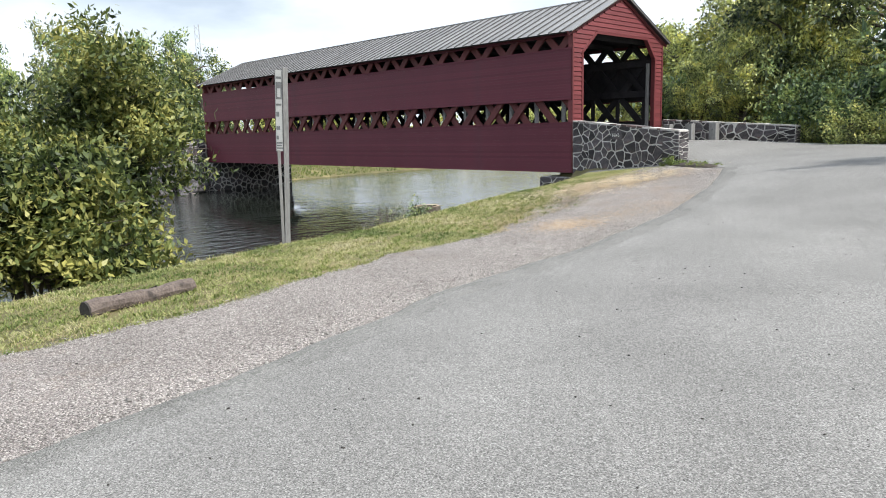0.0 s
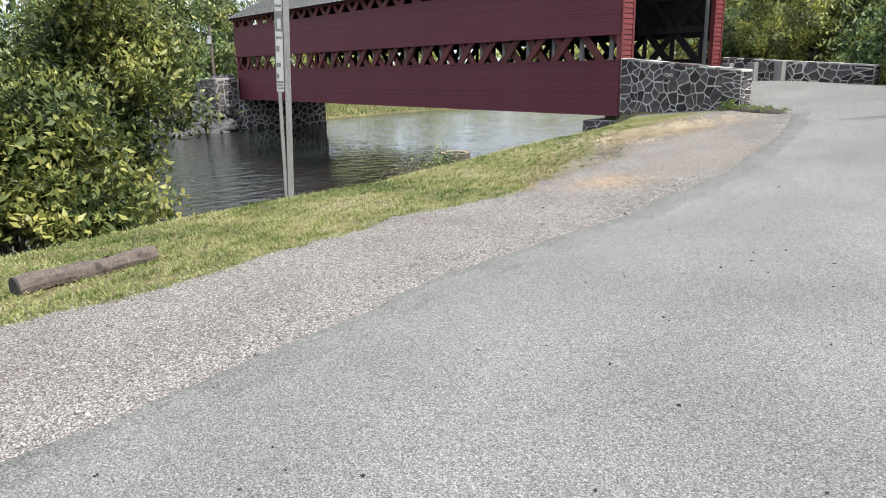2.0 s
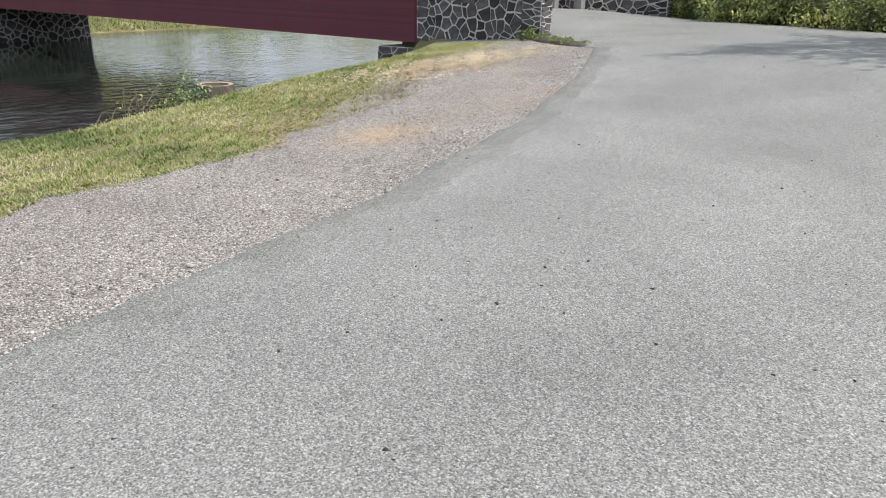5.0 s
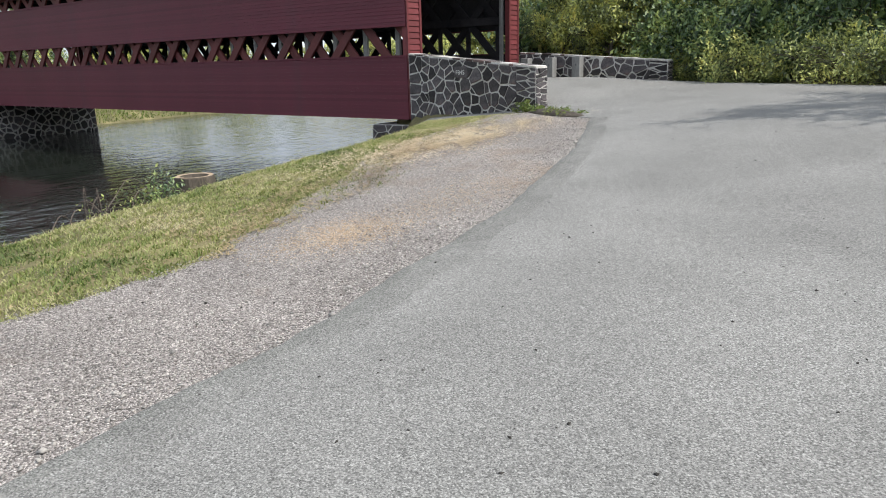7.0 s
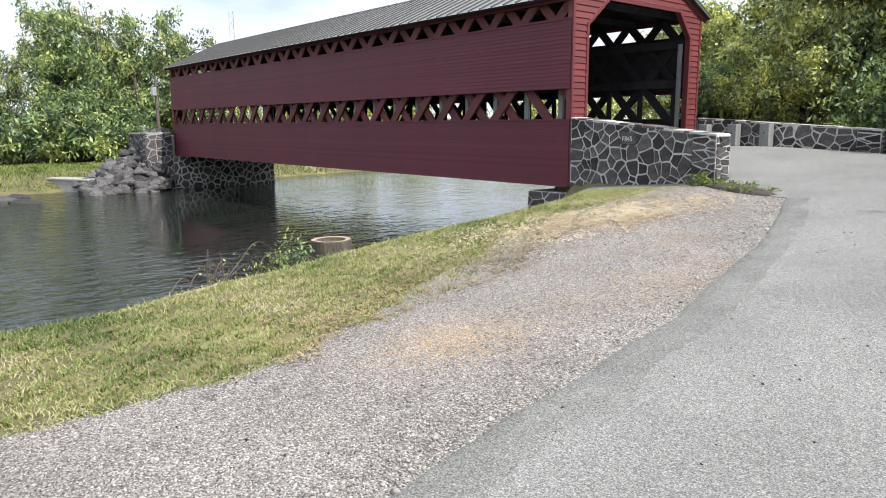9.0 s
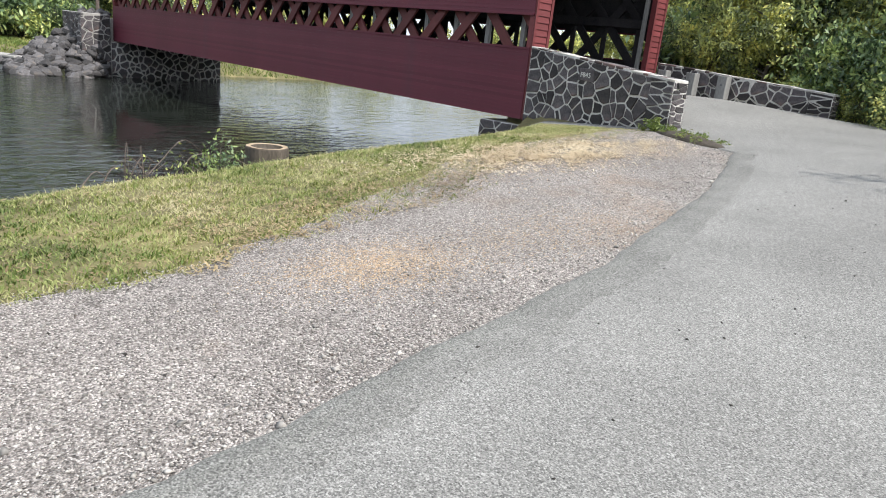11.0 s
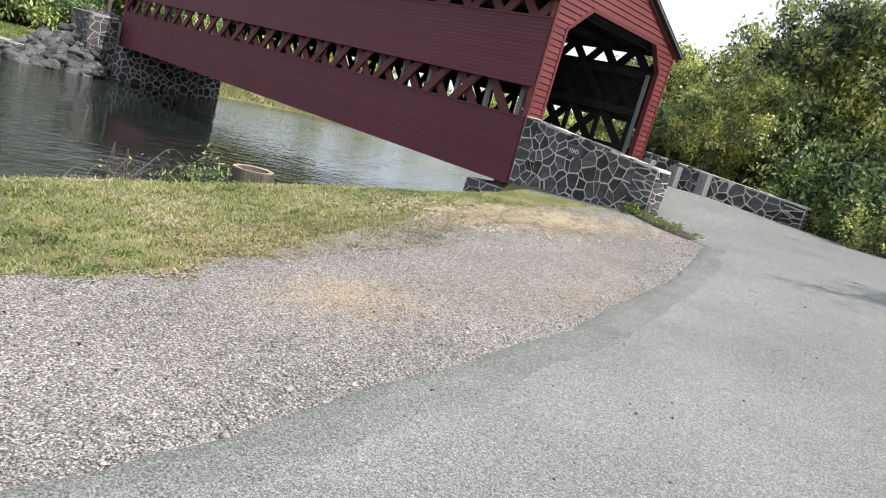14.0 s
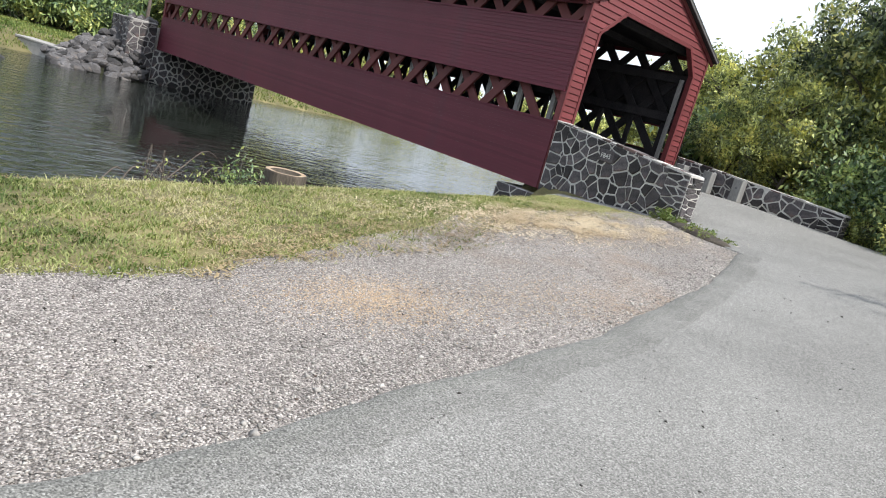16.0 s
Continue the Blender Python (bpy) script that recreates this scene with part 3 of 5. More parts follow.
for side in (-1, 1):
    siding(bridge, -0.12, 1.75, "lower_siding", "red clapboards below the lattice opening", side)
    siding(bridge, 2.64, 4.47, "upper_siding", "red clapboards above the lattice opening", side)
    y = 0.0 if side < 0 else WID
    s = -side
    for z, hgt, nm in ((1.72, 0.06, "rail_board"), (2.60, 0.07, "rail_board"), (4.44, 0.06, "rail_board"), (4.93, 0.13, "eave_board")):
        part(nm, box(-LEN, -0.02, min(y - s * 0.045, y + s * 0.03), max(y - s * 0.045, y + s * 0.03), z, z + hgt, 0.004), RED_SHADED, bridge)
    # lattice planks in two crossing layers
    pitch, slope, z_lo, z_hi = 1.32, 1.09, 0.05, 5.02
    run = (z_hi - z_lo) / slope
    for layer, lean in ((0, 1), (1, -1)):
        yy = y + s * (0.10 + 0.09 * layer)
        ln = math.hypot(run, z_hi - z_lo)
        me = bpy.data.meshes.new("lattice_plank")
        bm = box(-0.14, 0.14, -0.04, 0.04, 0.0, ln, 0.006)
        bm.to_mesh(me)
        bm.free()
        # Far lattice is unpainted timber with the interior's shade in its colour.
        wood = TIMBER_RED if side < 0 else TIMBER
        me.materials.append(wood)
        ang = math.degrees(math.atan2(run, z_hi - z_lo)) * lean
        k = 0
        while True:
            # a plank crosses the middle of the upper gap at a known phase
            x_mid = -0.35 - k * pitch - (0.0 if lean > 0 else pitch / 2)
            x_foot = x_mid - lean * (4.72 - z_lo) / slope
            x_head = x_foot + lean * run
            k += 1
            if x_mid < -LEN - 4:
                break
            lo_x, hi_x = -LEN + 0.1, -0.18
            ts = sorted(((lo_x - x_foot) / (x_head - x_foot), (hi_x - x_foot) / (x_head - x_foot)))
            a, b = max(0.0, ts[0]), min(1.0, ts[1])
            if b - a < 0.04:
                continue
            if a == 0.0 and b == 1.0:
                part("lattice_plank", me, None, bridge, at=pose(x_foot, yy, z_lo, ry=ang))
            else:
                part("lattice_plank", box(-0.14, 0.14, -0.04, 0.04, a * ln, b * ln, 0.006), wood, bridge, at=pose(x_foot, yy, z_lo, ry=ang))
    # uprights behind the lattice: grey near, shade-dark timber on the far side
    me = bpy.data.meshes.new("upright")
    bm = box(-0.08, 0.08, -0.05, 0.05, 0.1, 2.75, 0.006)
    bm.to_mesh(me)
    bm.free()
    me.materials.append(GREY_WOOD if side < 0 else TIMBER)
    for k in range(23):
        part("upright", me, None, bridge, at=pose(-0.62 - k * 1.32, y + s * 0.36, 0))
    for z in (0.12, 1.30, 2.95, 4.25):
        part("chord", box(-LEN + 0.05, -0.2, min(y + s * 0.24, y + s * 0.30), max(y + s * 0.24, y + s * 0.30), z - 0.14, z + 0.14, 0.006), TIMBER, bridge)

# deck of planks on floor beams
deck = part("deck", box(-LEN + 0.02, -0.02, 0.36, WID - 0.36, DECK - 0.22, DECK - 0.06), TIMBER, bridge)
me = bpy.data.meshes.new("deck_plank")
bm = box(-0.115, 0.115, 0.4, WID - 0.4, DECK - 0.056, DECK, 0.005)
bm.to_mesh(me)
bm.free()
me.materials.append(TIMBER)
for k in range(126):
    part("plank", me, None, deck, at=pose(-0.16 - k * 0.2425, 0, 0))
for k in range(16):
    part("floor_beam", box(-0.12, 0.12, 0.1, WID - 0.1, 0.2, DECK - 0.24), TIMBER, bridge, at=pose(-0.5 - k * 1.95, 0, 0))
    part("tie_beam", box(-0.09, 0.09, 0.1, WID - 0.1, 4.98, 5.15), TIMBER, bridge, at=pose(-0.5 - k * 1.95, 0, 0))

# portals: clapboarded gable walls with a chamfered opening
EAVE_Z, RIDGE_Z, EAVE_OUT = 5.05, 6.71, 0.30
PITCH = (RIDGE_Z - EAVE_Z) / (WID / 2 + EAVE_OUT)


def roof_z(y):
    return EAVE_Z + PITCH * (EAVE_OUT + (y if y < WID / 2 else WID - y))


def open_span(z):
    """The opening's left and right edge at a height, or None above it."""
    if z < 4.36:
        return 0.65, WID - 0.62
    if z < 5.12:
        f = (z - 4.36) / 0.76
        return 0.65 + 0.93 * f, WID - 0.62 - 0.68 * f
    return None


def portal(x, out):
    """A gable end; its boards are pieces in courses, cut by the opening and the roof."""
    course, thick = 0.172, 0.022
    lo = 0.90
    backing = bmesh.new()
    outline = [(0.0, -0.1), (0.62, -0.1), (0.62, 4.36), (1.55, 5.15), (WID - 1.33, 5.15), (WID - 0.6, 4.36), (WID - 0.6, -0.1), (WID, -0.1), (WID, roof_z(WID) - 0.12), (WID / 2, roof_z(WID / 2) - 0.12), (0.0, roof_z(0) - 0.12)]
    vs = [backing.verts.new((x - out * 0.16, a, b)) for a, b in outline]
    f = backing.faces.new(vs)
    made = bmesh.ops.extrude_face_region(backing, geom=[f])
    bmesh.ops.translate(backing, verts=[g for g in made["geom"] if isinstance(g, bmesh.types.BMVert)], vec=(out * 0.15, 0, 0))
    bmesh.ops.triangulate(backing, faces=list(backing.faces))
    bmesh.ops.recalc_face_normals(backing, faces=list(backing.faces))
    core = part("gable_wall", backing, RED_SUNLIT, bridge, "red clapboarded gable end round a tall opening")
    z = lo - 6 * course
    while z < RIDGE_Z - 0.2:
        top = z + course
        span = open_span(z + course * 0.5)
        left_lim = 0.0 if top < roof_z(0) - 0.1 else (top + 0.1 - EAVE_Z) / PITCH - EAVE_OUT
        right_lim = WID - left_lim
        runs = [(left_lim, right_lim)] if span is None else [(left_lim, span[0]), (span[1], right_lim)]
        for a, b in runs:
            if b - a > 0.05:
                brd = part("board", box(-0.012, 0.014, a, b, -0.012, course + 0.004), RED_SUNLIT, core)
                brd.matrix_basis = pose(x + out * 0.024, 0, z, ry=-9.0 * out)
        z = top
    # trim round the opening and at the corners
    def bar(p, q, w=0.1, d=0.05, ahead=0.03, paint=RED_SUNLIT):
        a, b = Vector((x + out * ahead, *p)), Vector((x + out * ahead, *q))
        ln = (b - a).length
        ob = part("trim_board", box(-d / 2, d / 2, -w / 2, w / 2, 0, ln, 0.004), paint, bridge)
        ob.matrix_basis = Matrix.Translation(a) @ Matrix.Rotation(math.atan2(-(b.y - a.y), b.z - a.z), 4, "X")
    bar((0.64, DECK), (0.64, 4.36))
    bar((WID - 0.61, DECK), (WID - 0.61, 4.36))
    bar((0.64, 4.36), (1.57, 5.13))
    bar((WID - 0.61, 4.36), (WID - 1.30, 5.13))
    bar((1.57, 5.13), (WID - 1.30, 5.13))
    bar((0.03, -0.1), (0.03, roof_z(0) - 0.14), 0.09)
    bar((WID - 0.03, -0.1), (WID - 0.03, roof_z(0) - 0.14), 0.09)
    bar((-EAVE_OUT, EAVE_Z - 0.09), (WID / 2, RIDGE_Z - 0.09), 0.16, 0.06)
    bar((WID + EAVE_OUT, EAVE_Z - 0.09), (WID / 2, RIDGE_Z - 0.09), 0.16, 0.06)
    bar((-EAVE_OUT, EAVE_Z - 0.012), (WID / 2, RIDGE_Z - 0.012), 0.05, 0.05, 0.185, ROOF)
    bar((WID + EAVE_OUT, EAVE_Z - 0.012), (WID / 2, RIDGE_Z - 0.012), 0.05, 0.05, 0.185, ROOF)


portal(0.0, 1)
portal(-LEN, -1)
part("door_post", box(-0.36, -0.24, WID - 0.70, WID - 0.58, DECK, 4.2, 0.01), GREY_WOOD, bridge, "weathered grey timber post inside the opening")

# standing-seam roof
RUN = math.hypot(WID / 2 + EAVE_OUT, RIDGE_Z - EAVE_Z)
TILT = math.degrees(math.atan(PITCH))
for side in (-1, 1):
    slab = part("roof_deck", box(-LEN - 0.2, 0.17, 0, RUN, -0.06, -0.004), TIMBER, bridge)
    y = -EAVE_OUT if side < 0 else WID + EAVE_OUT
    base = pose(0, y, EAVE_Z, rx=TILT)
    if side > 0:
        base = Matrix.Translation((-LEN, y, EAVE_Z)) @ Matrix.Rotation(math.pi, 4, "Z") @ Matrix.Rotation(radians(TILT), 4, "X")
    slab.matrix_basis = base
    width = (LEN + 0.4) / 62
    me = bpy.data.meshes.new("roof_panel")
    bm = box(0, width - 0.004, -0.03, RUN + 0.01, 0, 0.006)
    bm.to_mesh(me)
    bm.free()
    me.materials.append(ROOF)
    # Seams are coloured darker than the panels to draw their shadow lines.
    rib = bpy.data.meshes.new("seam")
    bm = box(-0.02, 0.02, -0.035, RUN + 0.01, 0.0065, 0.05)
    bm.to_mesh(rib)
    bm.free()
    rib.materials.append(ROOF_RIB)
    for k in range(62):
        part("roof_panel", me, None, slab, at=pose(-LEN - 0.2 + k * width, 0, 0))
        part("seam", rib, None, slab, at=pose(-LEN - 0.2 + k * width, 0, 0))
part("ridge_cap", box(-LEN - 0.2, 0.2, WID / 2 - 0.09, WID / 2 + 0.09, RIDGE_Z - 0.02, RIDGE_Z + 0.03, 0.01), ROOF, bridge)


# ---- stone wing walls and abutments ----
def wing_wall(name, a, b, top_a, top_b, base, thick, seed, label, size=0.34, joint=0.011):
    """A rubble wall from a to b; front to the right of the way from a to b."""
    va, vb = Vector((*a, 0)), Vector((*b, 0))
    along = (vb - va).normalized()
    out = Vector((along.y, -along.x, 0))
    ln = (vb - va).length
    wall = thing(name, label, "stone wall")
    bm = bmesh.new()
    ring = []
    for off in (0.0, -thick):
        ring.append([bm.verts.new((va + out * off + Vector((0, 0, z)))) for z in (base, top_a)] + [bm.verts.new((vb + out * off + Vector((0, 0, z)))) for z in (top_b, base)])
    f0, f1 = ring
    bm.faces.new(f0)
    bm.faces.new(f1[::-1])
    for i in range(4):
        bm.faces.new((f0[i], f0[(i + 1) % 4], f1[(i + 1) % 4], f1[i]))
    bmesh.ops.recalc_face_normals(bm, faces=list(bm.faces))
    core = part("mortar_core", bm, MORTAR, wall, "pale lime mortar")
    m = face_frame(a, b)
    split = ln - 0.62
    t_split = top_a + (top_b - top_a) * split / ln
    stone_face(wall, [(0.02, base + 0.02), (split, base + 0.02), (split, t_split - 0.05), (0.02, top_a - 0.05)], m, size, seed, joint)
    # squarer blocks bind the end
    stone_face(wall, [(split, base + 0.02), (ln - 0.01, base + 0.02), (ln - 0.01, top_b - 0.05), (split, t_split - 0.05)], m, size * 1.2, seed + 1, joint * 0.85, squash=0.4)
    e = tuple((vb - out * thick).xy)
    stone_face(wall, [(0.01, base + 0.02), (thick - 0.01, base + 0.02), (thick - 0.01, top_b - 0.05), (0.01, top_b - 0.05)], face_frame(b, e), 0.3, seed + 2, squash=0.42)
    # a coping of rough mortar and flat stones
    cap = np.random.default_rng(seed + 3)
    s = 0.0
    while s < ln - 0.05:
        w = min(cap.uniform(0.14, 0.42), ln - s)
        z = top_a + (top_b - top_a) * (s + w / 2) / ln
        bm = box(-w / 2 + 0.008, w / 2 - 0.008, -thick / 2 - cap.uniform(-0.01, 0.025), thick / 2 + 0.015, -0.05, cap.uniform(-0.015, 0.02), 0.012)
        ob = part("coping", bm, STONE if cap.random() < 0.6 else MORTAR, wall)
        p = va + along * (s + w / 2) - out * thick / 2
        ob.matrix_basis = Matrix.Translation((p.x, p.y, z)) @ Matrix.Rotation(math.atan2(along.y, along.x), 4, "Z") @ Matrix.Rotation(-math.atan2(top_b - top_a, ln), 4, "Y")
        s += w
    return wall, m


wing, wing_m = wing_wall("wing_wall", (0.14, -0.10), (4.69, -0.66), 1.82, 1.36, -0.9, 0.5, 5, "dark fieldstone wing wall with wide pale mortar joints", 0.27, joint=0.016)
far_wing, _ = wing_wall("wing_wall", (0.05, 6.72), (5.66, 6.66), 1.80, 1.38, 0.3, 0.5, 15, "low dark fieldstone parapet with pale mortar beside the road", 0.29, joint=0.017)

# painted letters on a stone of the wing wall
plaque = thing("painted_inscription", "pale hand-painted letters on a dark stone", "inscription")
part("painted_stone", prism(np.array([(-0.24, -0.13), (0.26, -0.15), (0.27, 0.1), (0.2, 0.17), (-0.22, 0.16)]), 0.045, 0.02), STONE, plaque)
text = bpy.data.curves.new("letters", "FONT")
text.body, text.size, text.extrude = "F845", 0.17, 0.003
text.align_x, text.align_y = "CENTER", "CENTER"
text.materials.append(PALE_INK)
letters = new("letters", text)
letters.parent = plaque
letters.matrix_basis = pose(0, 0.0, 0.048)
plaque.matrix_basis = wing_m @ Matrix.Translation((2.05, 1.24, 0.0))

# ledge of the near abutment under the bridge's corner
ledge = thing("abutment", "dark stone abutment ledge under the bridge corner", "abutment")
part("mortar_core", box(-1.45, -0.02, -0.08, 6.5, -2.6, -0.3, 0.02), MORTAR, ledge)
stone_face(ledge, [(0, -1.6), (1.42, -1.6), (1.42, -0.3), (0, -0.3)], face_frame((-1.44, -0.08), (-0.02, -0.08)), 0.36, 31, squash=0.6)
stone_face(ledge, [(0, -2.2), (6.4, -2.2), (6.4, -0.3), (0, -0.3)], face_frame((-1.45, 6.45), (-1.45, 0.05)), 0.5, 32, squash=0.6)

far_abut = thing("abutment", "tall rubble stone abutment at the river's far side", "abutment")
part("mortar_core", box(-33.4, -30.2, -0.3, 6.3, -3.2, 0.02), MORTAR, far_abut)
part("rubble_core", box(-33.4, -30.25, -1.85, -0.32, -3.2, 1.5, 0.03), CONCRETE, far_abut)
part("back_wall", box(-33.4, -31.0, 0.0, 6.2, 0.025, 1.3), MORTAR, far_abut)
stone_face(far_abut, [(0, -2.4), (6.6, -2.4), (6.6, 0.0), (0, 0.0)], face_frame((-30.2, -0.3), (-30.2, 6.3)), 0.33, 41, joint=0.034)
stone_face(far_abut, [(0, -2.4), (1.53, -2.4), (1.53, 1.46), (0, 1.3)], face_frame((-30.25, -1.85), (-30.25, -0.32)), 0.31, 42, joint=0.022)
stone_face(far_abut, [(0, -2.4), (3.1, -2.4), (3.1, 1.46), (0, 1.46)], face_frame((-33.35, -1.85), (-30.25, -1.85)), 0.33, 43, joint=0.034)

# short timber posts that close the bridge to cars
def barrier_post(x, y):
    post = thing("barrier_post", "squat weathered grey timber post beside the stone parapet", "post", pose(x, y, float(lie(x, y)) + 0.02), group="posts at the bridge entry")
    part("shaft", box(-0.15, 0.15, -0.17, 0.17, 0, 0.70, 0.012), GREY_WOOD, post)
    part("bolt", box(-0.03, 0.03, -0.176, -0.171, 0.40, 0.46), INK, post)
    return post


for px in (0.5, 1.5, 2.55):
    barrier_post(px, 6.42)


# ---- trees ----
def leaves_mesh(name, centres, spread_r, count, size, rng, lift=0.0, flat=0.75):
    """Many pointed leaves round the clump centres, as one mesh."""
    idx = rng.integers(0, len(centres), count)
    c = centres[idx] + rng.normal(0, 1, (count, 3)) * (spread_r * np.array([1, 1, flat]))
    c[:, 2] += lift
    a = rng.normal(0, 1, (count, 3))
    a[:, 2] -= 0.35
    a /= np.linalg.norm(a, axis=1, keepdims=True)
    b = np.cross(a, rng.normal(0, 1, (count, 3)) + np.array([0, 0, 1.2]))
    b /= np.maximum(np.linalg.norm(b, axis=1, keepdims=True), 1e-6)
    s = size * rng.uniform(0.6, 1.35, (count, 1))
    w = s * 0.20
    n = np.cross(a, b)
    v = np.stack([c - a * s * 0.5, c + b * w + n * w * 0.3, c + a * s * 0.5, c - b * w + n * w * 0.3], 1).reshape(-1, 3)
    return np_mesh(name, v, np.arange(count * 4).reshape(-1, 4))


def tree(name, label, height, radius, count, size, leaf, seed, low=0.15, stems=1, clumps=120, at=None, tight=0.30, category="tree", group=""):
    """Tapered trunk with forking limbs; the crown hangs in clumps at the limb ends."""
    rng = np.random.default_rng(seed)
    t = thing(name, label, category, at, group)
    bm = bmesh.new()
    tips = []
    for k in range(stems):
        foot = Vector((rng.uniform(-0.3, 0.3), rng.uniform(-0.3, 0.3), -0.3)) * (1 if stems > 1 else 0.2)
        foot.z = -0.3
        lean = Vector((rng.normal(0, 0.05), rng.normal(0, 0.05), 1)) * height * rng.uniform(0.75, 0.9)
        if stems > 1:
            lean.x += rng.uniform(-0.5, 0.5) * radius
            lean.y += rng.uniform(-0.5, 0.5) * radius
        pts = [foot + lean * f + Vector((rng.normal(0, 0.03), rng.normal(0, 0.03), 0)) * height * f for f in np.linspace(0, 1, 7)]
        r0 = height * 0.022 / math.sqrt(stems)
        tube(pts, [r0 * (1 - 0.85 * f) + 0.01 for f in np.linspace(0, 1, 7)], 7, bm)
        for j in range(14):
            f = rng.uniform(low + 0.05, 0.98)
            i = min(int(f * 6), 5)
            base = pts[i].lerp(pts[i + 1], f * 6 - i)
            ang = rng.uniform(0, math.tau)
            prof = math.sin(min(1.0, (f - low) / (1 - low) + 0.25) * math.pi * 0.82) ** 0.6
            ln = radius * prof * rng.uniform(0.65, 1.05)
            end = base + Vector((math.cos(ang) * ln, math.sin(ang) * ln, ln * rng.uniform(0.0, 0.5)))
            mid = base.lerp(end, 0.5) + Vector((0, 0, 0.08 * ln))
            tube([base, mid, end], [r0 * 0.4 * (1 - f * 0.6) + 0.008, r0 * 0.22 + 0.006, 0.006], 5, bm)
            tips += [mid, end, base.lerp(end, 0.75)]
        tips.append(pts[-1])
    part("trunk", bm, BARK, t)
    centres = []
    while len(centres) < clumps:
        p = tips[rng.integers(0, len(tips))]
        q = np.array(p) + rng.normal(0, radius * 0.17, 3)
        if q[2] > low * height * 0.6:
            centres.append(q)
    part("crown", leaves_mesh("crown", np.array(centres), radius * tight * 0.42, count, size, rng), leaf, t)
    return t


def on_ground(x, y, turn=0.0, scale=1.0):
    return Matrix.LocRotScale((x, y, float(ground_z(x, y))), Euler((0, 0, turn)), (scale,) * 3)


def planted(x, y, z, turn=0.0):
    return Matrix.LocRotScale((x, y, z), Euler((0, 0, turn)), None)


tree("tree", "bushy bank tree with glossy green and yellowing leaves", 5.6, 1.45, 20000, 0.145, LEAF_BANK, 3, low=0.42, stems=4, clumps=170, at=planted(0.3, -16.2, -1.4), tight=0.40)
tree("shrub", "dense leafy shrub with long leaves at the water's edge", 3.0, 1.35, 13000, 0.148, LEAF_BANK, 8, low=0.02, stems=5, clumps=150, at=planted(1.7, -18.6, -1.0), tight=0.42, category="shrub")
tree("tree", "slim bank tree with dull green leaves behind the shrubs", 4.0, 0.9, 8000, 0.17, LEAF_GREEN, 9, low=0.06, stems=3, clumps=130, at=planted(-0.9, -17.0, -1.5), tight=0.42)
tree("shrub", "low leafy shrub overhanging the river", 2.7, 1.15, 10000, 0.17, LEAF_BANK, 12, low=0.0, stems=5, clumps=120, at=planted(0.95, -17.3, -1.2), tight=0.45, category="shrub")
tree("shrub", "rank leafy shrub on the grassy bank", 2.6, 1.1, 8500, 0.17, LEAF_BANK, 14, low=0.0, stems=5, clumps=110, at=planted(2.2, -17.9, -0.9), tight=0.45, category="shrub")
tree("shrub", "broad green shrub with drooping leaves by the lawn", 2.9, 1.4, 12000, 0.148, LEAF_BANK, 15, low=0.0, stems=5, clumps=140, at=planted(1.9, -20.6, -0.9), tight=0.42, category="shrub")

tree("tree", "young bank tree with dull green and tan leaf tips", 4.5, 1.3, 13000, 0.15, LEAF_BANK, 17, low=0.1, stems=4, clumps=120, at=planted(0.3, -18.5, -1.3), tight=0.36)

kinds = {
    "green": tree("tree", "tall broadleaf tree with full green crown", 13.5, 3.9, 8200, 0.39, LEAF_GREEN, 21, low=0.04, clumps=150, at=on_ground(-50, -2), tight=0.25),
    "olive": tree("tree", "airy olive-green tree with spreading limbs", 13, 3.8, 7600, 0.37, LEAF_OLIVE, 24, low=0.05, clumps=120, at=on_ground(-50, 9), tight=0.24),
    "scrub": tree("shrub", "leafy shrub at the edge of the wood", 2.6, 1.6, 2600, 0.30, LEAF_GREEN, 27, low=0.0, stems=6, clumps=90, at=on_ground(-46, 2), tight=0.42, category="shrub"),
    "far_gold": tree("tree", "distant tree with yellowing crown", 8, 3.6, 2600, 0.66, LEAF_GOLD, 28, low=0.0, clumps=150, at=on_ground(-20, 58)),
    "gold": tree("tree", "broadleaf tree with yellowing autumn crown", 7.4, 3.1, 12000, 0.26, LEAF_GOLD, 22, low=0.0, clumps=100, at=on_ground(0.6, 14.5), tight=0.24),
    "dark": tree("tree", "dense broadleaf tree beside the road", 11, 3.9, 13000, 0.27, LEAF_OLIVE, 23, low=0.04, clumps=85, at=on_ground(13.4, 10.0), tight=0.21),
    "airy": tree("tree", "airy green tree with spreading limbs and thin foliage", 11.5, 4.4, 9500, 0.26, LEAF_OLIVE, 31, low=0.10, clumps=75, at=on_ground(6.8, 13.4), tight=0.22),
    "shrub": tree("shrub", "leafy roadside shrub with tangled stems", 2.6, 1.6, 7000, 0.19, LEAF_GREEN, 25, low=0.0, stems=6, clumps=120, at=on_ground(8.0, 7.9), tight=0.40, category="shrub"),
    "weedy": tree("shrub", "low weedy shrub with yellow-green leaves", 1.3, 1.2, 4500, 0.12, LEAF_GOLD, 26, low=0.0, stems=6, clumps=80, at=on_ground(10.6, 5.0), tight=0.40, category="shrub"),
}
plant = random.Random(4)


